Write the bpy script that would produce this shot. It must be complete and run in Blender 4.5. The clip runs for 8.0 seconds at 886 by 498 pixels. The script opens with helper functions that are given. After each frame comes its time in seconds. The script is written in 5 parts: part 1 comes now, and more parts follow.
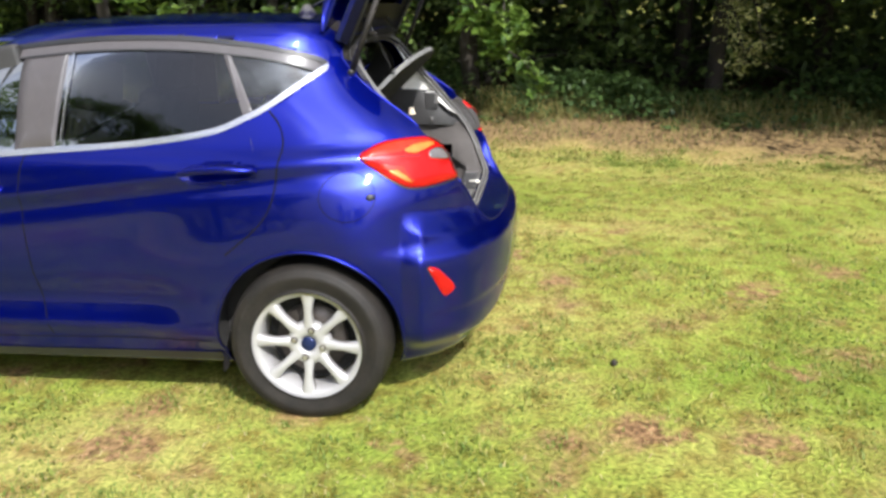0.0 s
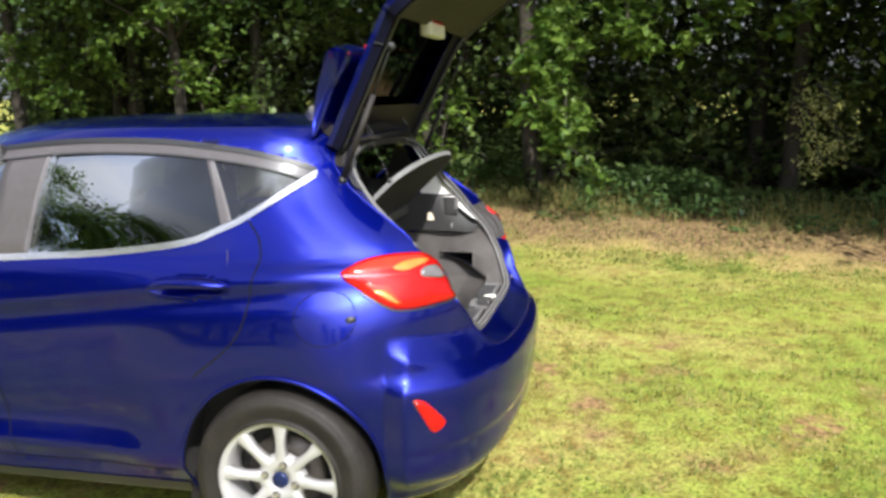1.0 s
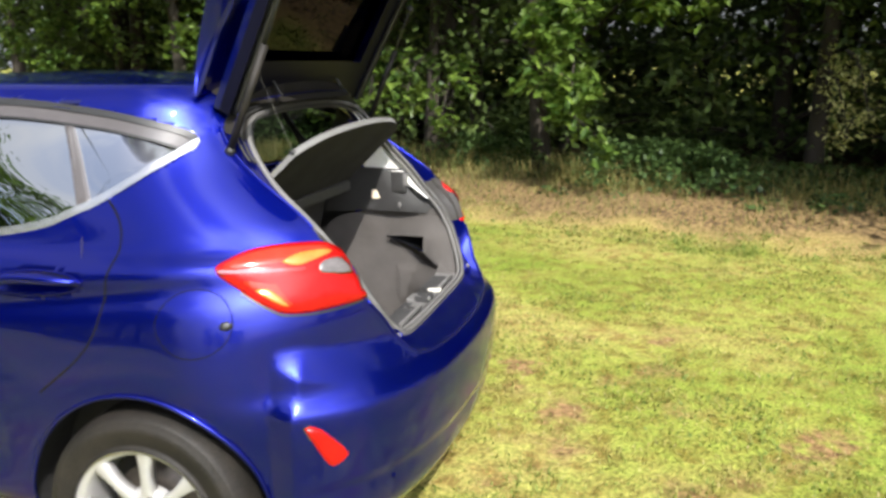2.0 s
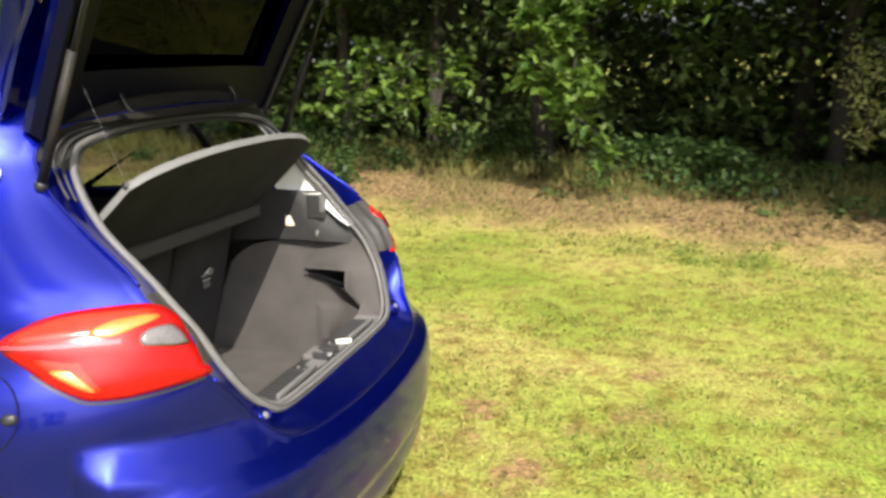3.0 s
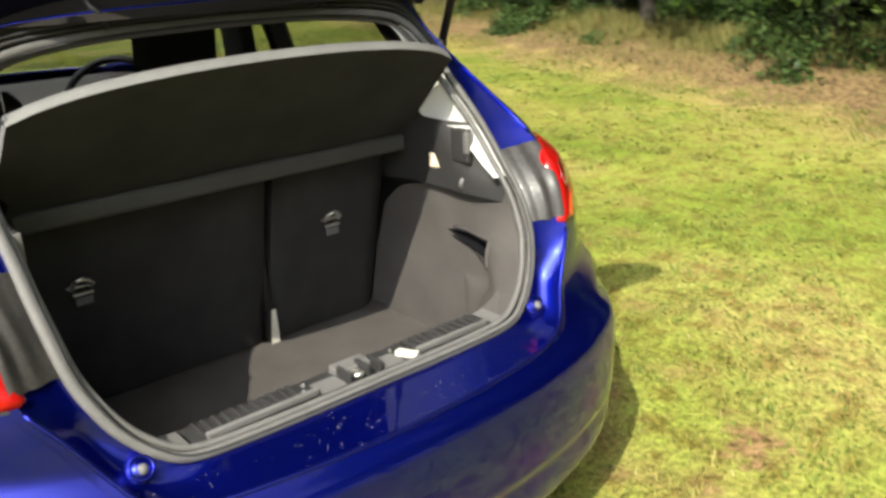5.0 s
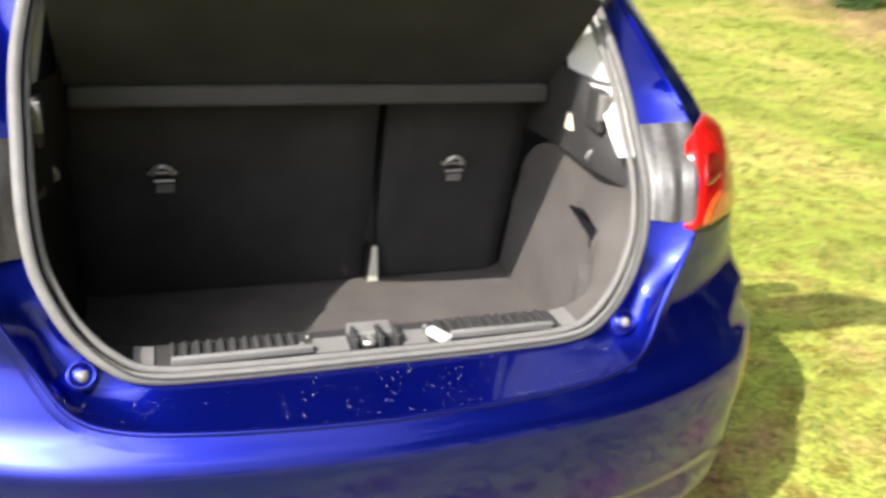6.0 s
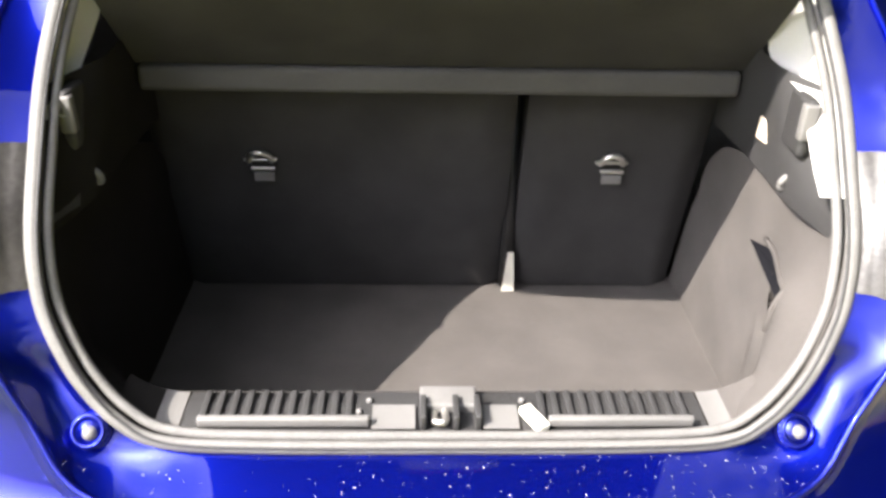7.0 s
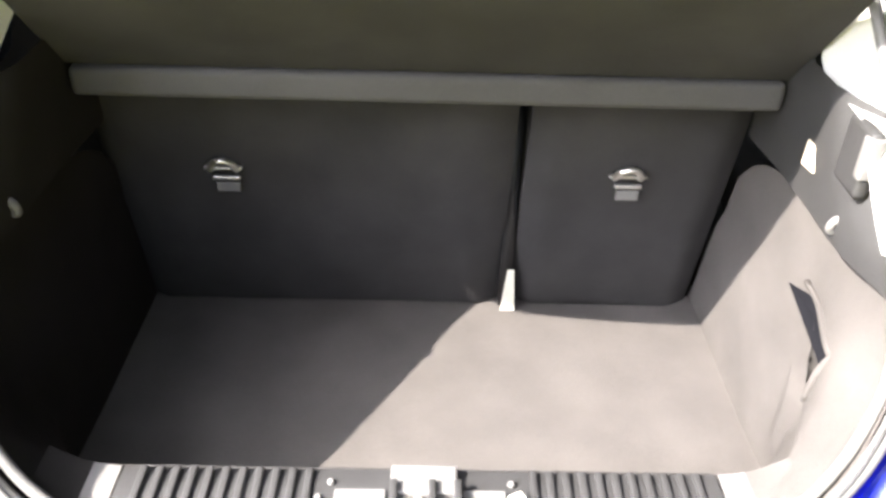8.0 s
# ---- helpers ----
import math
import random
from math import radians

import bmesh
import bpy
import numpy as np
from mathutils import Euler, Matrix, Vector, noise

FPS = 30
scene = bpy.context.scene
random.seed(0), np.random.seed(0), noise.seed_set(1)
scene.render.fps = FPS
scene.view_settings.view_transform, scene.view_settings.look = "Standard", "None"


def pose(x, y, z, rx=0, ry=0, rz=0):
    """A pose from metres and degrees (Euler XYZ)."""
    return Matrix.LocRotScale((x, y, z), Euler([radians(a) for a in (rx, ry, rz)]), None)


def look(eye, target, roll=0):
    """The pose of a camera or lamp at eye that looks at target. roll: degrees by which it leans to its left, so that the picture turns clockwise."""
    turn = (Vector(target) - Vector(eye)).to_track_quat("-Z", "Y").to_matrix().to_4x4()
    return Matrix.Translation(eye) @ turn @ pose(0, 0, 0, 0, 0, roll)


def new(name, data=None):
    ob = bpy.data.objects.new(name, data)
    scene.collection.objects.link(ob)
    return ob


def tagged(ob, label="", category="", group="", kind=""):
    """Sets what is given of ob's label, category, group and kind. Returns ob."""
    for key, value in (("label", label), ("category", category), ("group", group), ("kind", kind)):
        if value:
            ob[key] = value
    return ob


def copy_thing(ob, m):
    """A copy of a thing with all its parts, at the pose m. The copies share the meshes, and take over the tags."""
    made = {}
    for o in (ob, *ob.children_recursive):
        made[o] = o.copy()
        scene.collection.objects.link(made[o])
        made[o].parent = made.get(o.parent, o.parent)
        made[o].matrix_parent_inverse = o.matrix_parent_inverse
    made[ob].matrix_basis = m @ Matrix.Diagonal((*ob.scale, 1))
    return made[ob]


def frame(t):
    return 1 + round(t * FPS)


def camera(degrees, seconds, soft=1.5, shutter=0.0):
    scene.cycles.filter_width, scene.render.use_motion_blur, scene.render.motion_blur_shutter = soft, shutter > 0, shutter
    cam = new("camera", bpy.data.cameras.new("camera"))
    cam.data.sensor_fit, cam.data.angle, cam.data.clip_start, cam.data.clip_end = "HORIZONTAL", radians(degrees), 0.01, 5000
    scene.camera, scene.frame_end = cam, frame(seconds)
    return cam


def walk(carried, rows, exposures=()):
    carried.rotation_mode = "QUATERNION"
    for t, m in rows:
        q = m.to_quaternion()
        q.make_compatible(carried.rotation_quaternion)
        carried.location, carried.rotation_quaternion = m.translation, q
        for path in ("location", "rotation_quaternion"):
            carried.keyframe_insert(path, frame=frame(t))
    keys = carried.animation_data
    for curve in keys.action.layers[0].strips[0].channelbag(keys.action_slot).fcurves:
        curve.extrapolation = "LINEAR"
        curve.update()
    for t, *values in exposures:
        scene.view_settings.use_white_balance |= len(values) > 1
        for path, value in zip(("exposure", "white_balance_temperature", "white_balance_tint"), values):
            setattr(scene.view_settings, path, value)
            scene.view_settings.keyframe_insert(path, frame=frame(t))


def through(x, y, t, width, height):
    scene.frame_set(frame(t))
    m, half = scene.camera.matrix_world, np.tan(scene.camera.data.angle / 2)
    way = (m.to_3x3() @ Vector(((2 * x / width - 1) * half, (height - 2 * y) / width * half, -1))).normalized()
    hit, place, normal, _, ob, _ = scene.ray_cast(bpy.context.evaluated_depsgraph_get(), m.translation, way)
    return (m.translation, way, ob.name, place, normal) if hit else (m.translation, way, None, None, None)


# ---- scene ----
cam = camera(54.9, 8.0, 3.0, 0.35)
PATH = [
    (0, (-3.555, -0.822, 1.42), (-1.648, -0.584, 0.865), -1.1),
    (0.5, (-3.405, -0.916, 1.424), (-1.5, -0.592, 0.909), -1.7),
    (1, (-3.176, -1.049, 1.463), (-1.255, -0.623, 1.105), -0.6),
    (1.2, (-3.078, -1.115, 1.446), (-1.167, -0.669, 1.059), -1.6),
    (2.3, (-2.391, -1.259, 1.41), (-0.5, -0.781, 0.964), 0.4),
    (2.5, (-2.27, -1.289, 1.438), (-0.378, -0.842, 0.972), 0.8),
    (3, (-1.996, -1.422, 1.44), (-0.123, -0.877, 1.0), -0.9),
    (3.5, (-1.729, -1.563, 1.43), (0.011, -0.732, 0.898), -2.6),
    (4, (-1.396, -1.578, 1.417), (0.219, -0.564, 0.813), -1.7),
    (4.5, (-1.082, -1.655, 1.425), (0.334, -0.429, 0.722), -4.6),
    (4.7, (-0.947, -1.717, 1.422), (0.376, -0.383, 0.737), -5.1),
    (5.8, (-0.376, -1.715, 1.353), (0.428, -0.026, 0.646), 6.2),
    (6, (-0.28, -1.683, 1.356), (0.316, 0.052, 0.559), 4.0),
    (6.5, (-0.078, -1.552, 1.389), (0.196, 0.24, 0.544), 3.6),
    (7, (-0.029, -1.343, 1.385), (0.041, 0.393, 0.394), 1.5),
    (7.5, (-0.051, -1.181, 1.381), (0.035, 0.526, 0.342), 1.8),
    (8, (0.016, -1.116, 1.395), (0.053, 0.554, 0.295), 1.9),
]
walk(cam, [(t, look(eye, target, roll)) for t, eye, target, roll in PATH], [(0, 0.60, 6150, 12), (1.0, 0.72, 6200, 11), (2.5, 0.76, 6500, 10), (3.2, 0.78, 6750, 9), (4.0, 0.80, 6850, 6), (4.7, 0.70, 6850, 5), (5.8, 1.10, 6550, 10), (6.5, 1.74, 6600, 13), (7.2, 2.1, 6550, 13), (8, 2.72, 6500, 13)])

# ---- world, sun, exposure ----
SUN = Vector((-0.62, -0.36, 0.69)).normalized()
world = bpy.data.worlds.new("sky")
scene.world = world
world.use_nodes = True
wn, wl = world.node_tree.nodes, world.node_tree.links
wn.clear()
w_out, w_bg = wn.new("ShaderNodeOutputWorld"), wn.new("ShaderNodeBackground")
sky = wn.new("ShaderNodeTexSky")
sky.sky_type, sky.sun_disc = "NISHITA", False
sky.sun_elevation = math.asin(SUN.z)
sky.sun_rotation = math.atan2(SUN.x, SUN.y)
sky.dust_density, sky.ozone_density = 4.5, 1.0
w_co, w_map = wn.new("ShaderNodeTexCoord"), wn.new("ShaderNodeMapping")
w_map.inputs["Scale"].default_value = (1, 1, 2.6)
w_noise, w_ramp, w_mix = wn.new("ShaderNodeTexNoise"), wn.new("ShaderNodeValToRGB"), wn.new("ShaderNodeMixRGB")
w_noise.inputs["Scale"].default_value, w_noise.inputs["Detail"].default_value = 2.3, 6
w_ramp.color_ramp.elements[0].position, w_ramp.color_ramp.elements[1].position = 0.43, 0.63
w_mix.inputs["Color2"].default_value = (7.6, 7.9, 8.5, 1)
wl.new(w_co.outputs["Generated"], w_map.inputs["Vector"])
wl.new(w_map.outputs["Vector"], w_noise.inputs["Vector"])
w_thick = wn.new("ShaderNodeMath")
w_thick.operation, w_thick.inputs[1].default_value = "MULTIPLY_ADD", 0.17
wl.new(w_noise.outputs["Fac"], w_thick.inputs[2])
wl.new(w_thick.outputs[0], w_ramp.inputs["Fac"])
wl.new(w_ramp.outputs["Color"], w_mix.inputs["Fac"])
# clouds shine more the nearer they stand to the sun
w_dot, w_pow, w_gain, w_tint = wn.new("ShaderNodeVectorMath"), wn.new("ShaderNodeMath"), wn.new("ShaderNodeMath"), wn.new("ShaderNodeVectorMath")
w_dot.operation, w_dot.inputs[1].default_value = "DOT_PRODUCT", SUN
w_pow.operation, w_pow.inputs[1].default_value, w_pow.use_clamp = "POWER", 10.0, True
w_gain.operation, w_gain.inputs[1].default_value, w_gain.inputs[2].default_value = "MULTIPLY_ADD", 7.0, 0.45
w_tint.operation, w_tint.inputs[0].default_value = "SCALE", (7.6, 7.9, 8.5)
wl.new(w_co.outputs["Generated"], w_dot.inputs[0])
wl.new(w_dot.outputs["Value"], w_pow.inputs[0])
wl.new(w_pow.outputs[0], w_gain.inputs[0])
wl.new(w_pow.outputs[0], w_thick.inputs[0])
wl.new(w_gain.outputs[0], w_tint.inputs["Scale"])
wl.new(w_tint.outputs["Vector"], w_mix.inputs["Color2"])
wl.new(sky.outputs["Color"], w_mix.inputs["Color1"])
wl.new(w_mix.outputs["Color"], w_bg.inputs["Color"])
w_bg.inputs["Strength"].default_value = 0.105
wl.new(w_bg.outputs["Background"], w_out.inputs["Surface"])

sun_data = bpy.data.lights.new("sun", "SUN")
sun_data.energy, sun_data.angle, sun_data.color = 4.7, radians(0.53), (1.0, 0.95, 0.86)
sun = new("sun", sun_data)
sun.matrix_world = look(tuple(SUN * 30), (0, 0, 0))


# ---- materials ----
def mat(name, base, rough=0.6, metal=0.0, var=0.15, scale=8.0, fine=120.0, bump=0.0, coat=0.0, hue=None, spec=0.5):
    """A surface with a broad and a fine variation of colour and a little relief."""
    m = bpy.data.materials.new(name)
    m.use_nodes = True
    n, l = m.node_tree.nodes, m.node_tree.links
    b = n["Principled BSDF"]
    co = n.new("ShaderNodeTexCoord")
    big, small = n.new("ShaderNodeTexNoise"), n.new("ShaderNodeTexNoise")
    big.inputs["Scale"].default_value, small.inputs["Scale"].default_value = scale, fine
    big.inputs["Detail"].default_value = 5
    small.inputs["Detail"].default_value = 3
    for t in (big, small):
        l.new(co.outputs["Object"], t.inputs["Vector"])
    add = n.new("ShaderNodeMath")
    add.operation = "ADD"
    half = n.new("ShaderNodeMath")
    half.operation = "MULTIPLY"
    half.inputs[1].default_value = 0.5
    l.new(big.outputs["Fac"], add.inputs[0])
    l.new(small.outputs["Fac"], add.inputs[1])
    l.new(add.outputs[0], half.inputs[0])
    ramp = n.new("ShaderNodeValToRGB")
    e = ramp.color_ramp.elements
    e[0].position, e[1].position = 0.32, 0.68
    other = hue or base
    e[0].color = (*[c * (1 - var) for c in base], 1)
    e[1].color = (*[min(1, c * (1 + var)) for c in other], 1)
    l.new(half.outputs[0], ramp.inputs["Fac"])
    l.new(ramp.outputs["Color"], b.inputs["Base Color"])
    b.inputs["Roughness"].default_value, b.inputs["Metallic"].default_value = rough, metal
    b.inputs["Coat Weight"].default_value, b.inputs["Coat Roughness"].default_value = coat, 0.03
    b.inputs["Specular IOR Level"].default_value = spec
    if bump:
        bp = n.new("ShaderNodeBump")
        bp.inputs["Strength"].default_value, bp.inputs["Distance"].default_value = bump, 0.003
        l.new(small.outputs["Fac"], bp.inputs["Height"])
        l.new(bp.outputs["Normal"], b.inputs["Normal"])
    return m


def glass_mat(name, tint, rough=0.0, ior=1.5):
    m = bpy.data.materials.new(name)
    m.use_nodes = True
    n, l = m.node_tree.nodes, m.node_tree.links
    n.remove(n["Principled BSDF"])
    out = n["Material Output"]
    tr, gl, fr, mx = (n.new("ShaderNodeBsdfTransparent"), n.new("ShaderNodeBsdfGlossy"), n.new("ShaderNodeFresnel"), n.new("ShaderNodeMixShader"))
    tr.inputs["Color"].default_value = (*tint, 1)
    gl.inputs["Roughness"].default_value = rough
    fr.inputs["IOR"].default_value = ior
    l.new(fr.outputs[0], mx.inputs[0])
    l.new(tr.outputs[0], mx.inputs[1])
    l.new(gl.outputs[0], mx.inputs[2])
    l.new(mx.outputs[0], out.inputs["Surface"])
    return m


def leaf_mat(name, dark, light, through=0.4, rough=0.5):
    """Leaves or blades, each of its own shade, that let light through."""
    m = bpy.data.materials.new(name)
    m.use_nodes = True
    n, l = m.node_tree.nodes, m.node_tree.links
    b, out = n["Principled BSDF"], n["Material Output"]
    geo, ramp = n.new("ShaderNodeNewGeometry"), n.new("ShaderNodeValToRGB")
    e = ramp.color_ramp.elements
    e[0].color, e[1].color = (*dark, 1), (*light, 1)
    l.new(geo.outputs["Random Per Island"], ramp.inputs["Fac"])
    l.new(ramp.outputs["Color"], b.inputs["Base Color"])
    b.inputs["Roughness"].default_value = rough
    b.inputs["Specular IOR Level"].default_value = 0.35
    tl, mx = n.new("ShaderNodeBsdfTranslucent"), n.new("ShaderNodeMixShader")
    l.new(ramp.outputs["Color"], tl.inputs["Color"])
    mx.inputs[0].default_value = through
    l.new(b.outputs[0], mx.inputs[1])
    l.new(tl.outputs[0], mx.inputs[2])
    l.new(mx.outputs[0], out.inputs["Surface"])
    return m


PAINT = mat("blue_paint", (0.0034, 0.0092, 0.252), 0.31, 0.90, 0.05, 3, 900, 0.0, 1.0, spec=0.0)
PAINT.node_tree.nodes["Principled BSDF"].inputs["Specular Tint"].default_value = (0.03, 0.06, 0.9, 1)
PAINT.node_tree.nodes["Principled BSDF"].inputs["Coat IOR"].default_value = 1.51
BLACK = mat("black_plastic", (0.018, 0.018, 0.019), 0.45, 0, 0.15, 20, 400, 0.1)
PILLAR = mat("pillar_film", (0.075, 0.068, 0.07), 0.28, 0, 0.1, 30, 300)
RUBBER = mat("tyre_rubber", (0.011, 0.0105, 0.010), 0.6, 0, 0.3, 14, 160, 0.3, hue=(0.020, 0.017, 0.014), spec=0.25)
GAP = mat("shadow_gap", (0.010, 0.010, 0.012), 0.95, 0, 0.1, spec=0.0)
# dark copy of the blue paint, with the raised gate's shade put in
SHADEBLUE = mat("shaded_blue_paint", (0.0022, 0.0024, 0.0105), 0.5, 0.1, 0.1, 6, 600, spec=0.15)
SEAL = mat("rubber_seal", (0.118, 0.113, 0.108), 0.7, 0, 0.2, 30, 300, 0.15)
ALLOY = mat("silver_alloy", (0.44, 0.43, 0.425), 0.36, 0.35, 0.08, 14, 200)
STEEL = mat("brake_steel", (0.11, 0.095, 0.085), 0.5, 0.8, 0.3, 20, 150)
CHROME = mat("bright_trim", (0.75, 0.75, 0.76), 0.16, 0.9, 0.04)
CARPET = mat("boot_carpet", (0.092, 0.084, 0.079), 0.95, 0, 0.22, 9, 700, 0.8, spec=0.1)
# near-black carpet: the shade on the boot's left side put into the colour
SHADECARPET = mat("shaded_carpet", (0.017, 0.0155, 0.015), 0.95, 0, 0.25, 12, 700, 0.7, spec=0.1)
CLOTH = mat("seat_back_cloth", (0.042, 0.040, 0.040), 0.95, 0, 0.3, 10, 800, 0.7, spec=0.15)
SHELFTOP = mat("shelf_felt", (0.16, 0.158, 0.152), 0.9, 0, 0.15, 14, 500, 0.4, spec=0.2)
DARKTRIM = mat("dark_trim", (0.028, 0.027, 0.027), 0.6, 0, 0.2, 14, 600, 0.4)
GREYTRIM = mat("grey_trim", (0.135, 0.13, 0.125), 0.55, 0, 0.12, 14, 500, 0.3)
SHELFLIP = mat("shelf_lip", (0.050, 0.048, 0.046), 0.8, 0, 0.15, 14, 500, 0.4)
GREYDROP = mat("rain_spot", (0.50, 0.51, 0.56), 0.3)
PALETRIM = mat("pale_pillar_trim", (0.62, 0.61, 0.58), 0.6, 0, 0.06, 10, 400, 0.2)
LINER = mat("arch_liner", (0.02, 0.019, 0.018), 0.9, 0, 0.3, 16, 200, 0.4)
LAMPPINK = mat("light_red_lens", (0.46, 0.028, 0.013), 0.14, 0, 0.3, 30, 300, 0, 0.2, spec=0.3)
LAMPGLOW = mat("lens_sun_glow", (0.78, 0.19, 0.035), 0.16, 0.2, 0.25, 30, 260, 0, 0.5)
LAMPDEEP = mat("deep_red_lens", (0.22, 0.004, 0.004), 0.10, 0, 0.2, 16, 300, 0, 1.0)
LAMPRED = mat("red_lens", (0.36, 0.006, 0.005), 0.14, 0, 0.25, 26, 240, 0, 0.25, spec=0.3)
LAMPAMBER = mat("amber_lens", (0.50, 0.075, 0.012), 0.12, 0.0, 0.25, 22, 200, 0, 0.6)
LAMPWHITE = mat("clear_lens", (0.125, 0.112, 0.11), 0.14, 0.1, 0.3, 40, 200, 0, 1.0)
LAMPSURR = mat("lamp_surround", (0.20, 0.010, 0.008), 0.2, 0, 0.2, 30, 200, 0, 0.4)
LAMPDARK = mat("lamp_base_grey", (0.042, 0.039, 0.037), 0.40, 0.0, 0.4, 18, 120, 0.2, 0.12, spec=0.3)
BADGE = mat("badge_blue", (0.012, 0.02, 0.075), 0.25, 0.3, 0.1)
METAL = mat("bright_metal", (0.62, 0.60, 0.56), 0.3, 0.85, 0.1)
BULB = mat("warm_lens", (0.78, 0.66, 0.50), 0.4, 0, 0.1)
WINGLASS = glass_mat("side_glass", (0.36, 0.40, 0.39), 0.0, 1.85)
REARGLASS = glass_mat("gate_glass", (0.016, 0.018, 0.016), 0.0, 1.13)
LABELWHITE = mat("pale_label", (0.66, 0.64, 0.55), 0.5, 0, 0.08)
BARK = mat("bark", (0.032, 0.026, 0.019), 0.95, 0, 0.4, 5, 60, 0.9)


# ---- mesh helpers ----
def mesh_from(name, verts, faces, smooth=True):
    me = bpy.data.meshes.new(name)
    me.from_pydata([tuple(v) for v in verts], [], faces)
    me.validate()
    if smooth:
        me.polygons.foreach_set("use_smooth", [True] * len(me.polygons))
    me.update()
    return me


def part(name, data, material, parent=None, label="", smooth=True):
    """Links a bmesh, a (verts, faces) pair or a mesh as one object under a thing or part."""
    if isinstance(data, tuple):
        data = mesh_from(name, data[0], data[1], smooth)
    elif isinstance(data, bmesh.types.BMesh):
        me = bpy.data.meshes.new(name)
        bmesh.ops.recalc_face_normals(data, faces=data.faces[:])
        data.to_mesh(me)
        data.free()
        if smooth:
            me.polygons.foreach_set("use_smooth", [True] * len(me.polygons))
        data = me
    data.materials.clear()
    data.materials.append(material)
    ob = new(name, data)
    if parent is not None:
        ob.parent = parent
    if label:
        tagged(ob, label)
    return ob


def grid(rows, closed=False):
    """Verts and faces of a sheet through rows of points."""
    n = len(rows[0])
    verts = [p for r in rows for p in r]
    faces = []
    for i in range(len(rows) - 1):
        for j in range(n if closed else n - 1):
            k = (j + 1) % n
            faces.append((i * n + j, i * n + k, (i + 1) * n + k, (i + 1) * n + j))
    return verts, faces


def merged(*pairs):
    verts, faces = [], []
    for v, f in pairs:
        o = len(verts)
        verts += list(v)
        faces += [tuple(i + o for i in q) for q in f]
    return verts, faces


def tube(path, radius, sides=8, closed=False, flat=1.0, up=(0, 0, 1)):
    """A round or flattened bar along a path; radius is a number or one per point."""
    pts = [Vector(p) for p in path]
    n = len(pts)
    rings = []
    for i, p in enumerate(pts):
        a = pts[(i - 1) % n] if closed or i else pts[0]
        b = pts[(i + 1) % n] if closed or i < n - 1 else pts[-1]
        d = (b - a).normalized()
        s = d.cross(Vector(up))
        s = s.normalized() if s.length > 1e-4 else d.orthogonal().normalized()
        u = s.cross(d)
        r = float(radius[i] if isinstance(radius, (list, tuple)) else radius)
        rings.append([p + r * (math.cos(k * math.tau / sides) * s + flat * math.sin(k * math.tau / sides) * u) for k in range(sides)])
    if closed:
        rings.append(rings[0])
    verts, faces = grid(rings, True)
    if not closed:
        faces += [tuple(range(sides))[::-1], tuple(range((n - 1) * sides, n * sides))]
    return verts, faces


def box(cx, cy, cz, sx, sy, sz, bevel=0.0, m=None):
    bm = bmesh.new()
    bmesh.ops.create_cube(bm, size=1, matrix=(m or Matrix()) @ Matrix.Translation((cx, cy, cz)) @ Matrix.Diagonal((sx, sy, sz, 1)))
    if bevel:
        bmesh.ops.bevel(bm, geom=bm.edges[:], offset=bevel, segments=3, profile=0.6, affect="EDGES")
    return bm


def spline(pts, steps=8, closed=False):
    """A smooth line through points."""
    P = [np.array(p, float) for p in pts]
    n = len(P)
    out = []
    for i in range(n if closed else n - 1):
        a, b, c, d = (P[(i - 1) % n] if closed or i else P[0], P[i], P[(i + 1) % n], P[(i + 2) % n] if closed or i < n - 2 else P[-1])
        for k in range(steps):
            t = k / steps
            out.append(0.5 * (2 * b + (c - a) * t + (2 * a - 5 * b + 4 * c - d) * t * t + (3 * b - a - 3 * c + d) * t ** 3))
    if not closed:
        out.append(P[-1])
    return out


def table(pairs):
    """A smooth function through (u, value) pairs."""
    us = np.array([p[0] for p in pairs])
    line = np.array(spline(pairs, 10))
    order = np.argsort(line[:, 0], kind="stable")
    xs, ys = line[order, 0], line[order, 1]
    return lambda u: float(np.interp(u, xs, ys))


def sstep(a, b, x):
    t = min(1.0, max(0.0, (x - a) / (b - a)))
    return t * t * (3 - 2 * t)


def inside(poly, x, y):
    ok = False
    n = len(poly)
    for i in range(n):
        (x1, y1), (x2, y2) = poly[i], poly[(i + 1) % n]
        if (y1 > y) != (y2 > y) and x < (x2 - x1) * (y - y1) / (y2 - y1) + x1:
            ok = not ok
    return ok


def nearest(line, p):
    """The nearest point on a closed line, and how far it is."""
    a, b = line, np.roll(line, -1, axis=0)
    d = b - a
    t = np.clip(((p - a) * d).sum(1) / np.maximum((d * d).sum(1), 1e-12), 0, 1)
    q = a + t[:, None] * d
    k = ((q - p) ** 2).sum(1).argmin()
    return q[k], float(np.hypot(*(q[k] - p)))


# ---- the car's outer skin ----
CAR_X = 0.015
half_w = table([(0.15, 0.765), (0.20, 0.795), (0.27, 0.812), (0.34, 0.824), (0.42, 0.826), (0.55, 0.836), (0.68, 0.838), (0.80, 0.838), (0.88, 0.832), (0.93, 0.812), (0.97, 0.785), (1.10, 0.748), (1.215, 0.706), (1.31, 0.664), (1.36, 0.622)])
rear_y = table([(0.15, -0.560), (0.22, -0.618), (0.30, -0.646), (0.365, -0.654), (0.382, -0.664), (0.42, -0.670), (0.50, -0.676), (0.555, -0.675), (0.578, -0.672), (0.588, -0.667), (0.600, -0.654), (0.612, -0.644), (0.628, -0.635), (0.70, -0.622), (0.82, -0.612), (0.91, -0.602), (0.98, -0.560), (1.04, -0.495), (1.185, -0.305), (1.245, -0.225), (1.31, -0.165), (1.36, -0.105)])
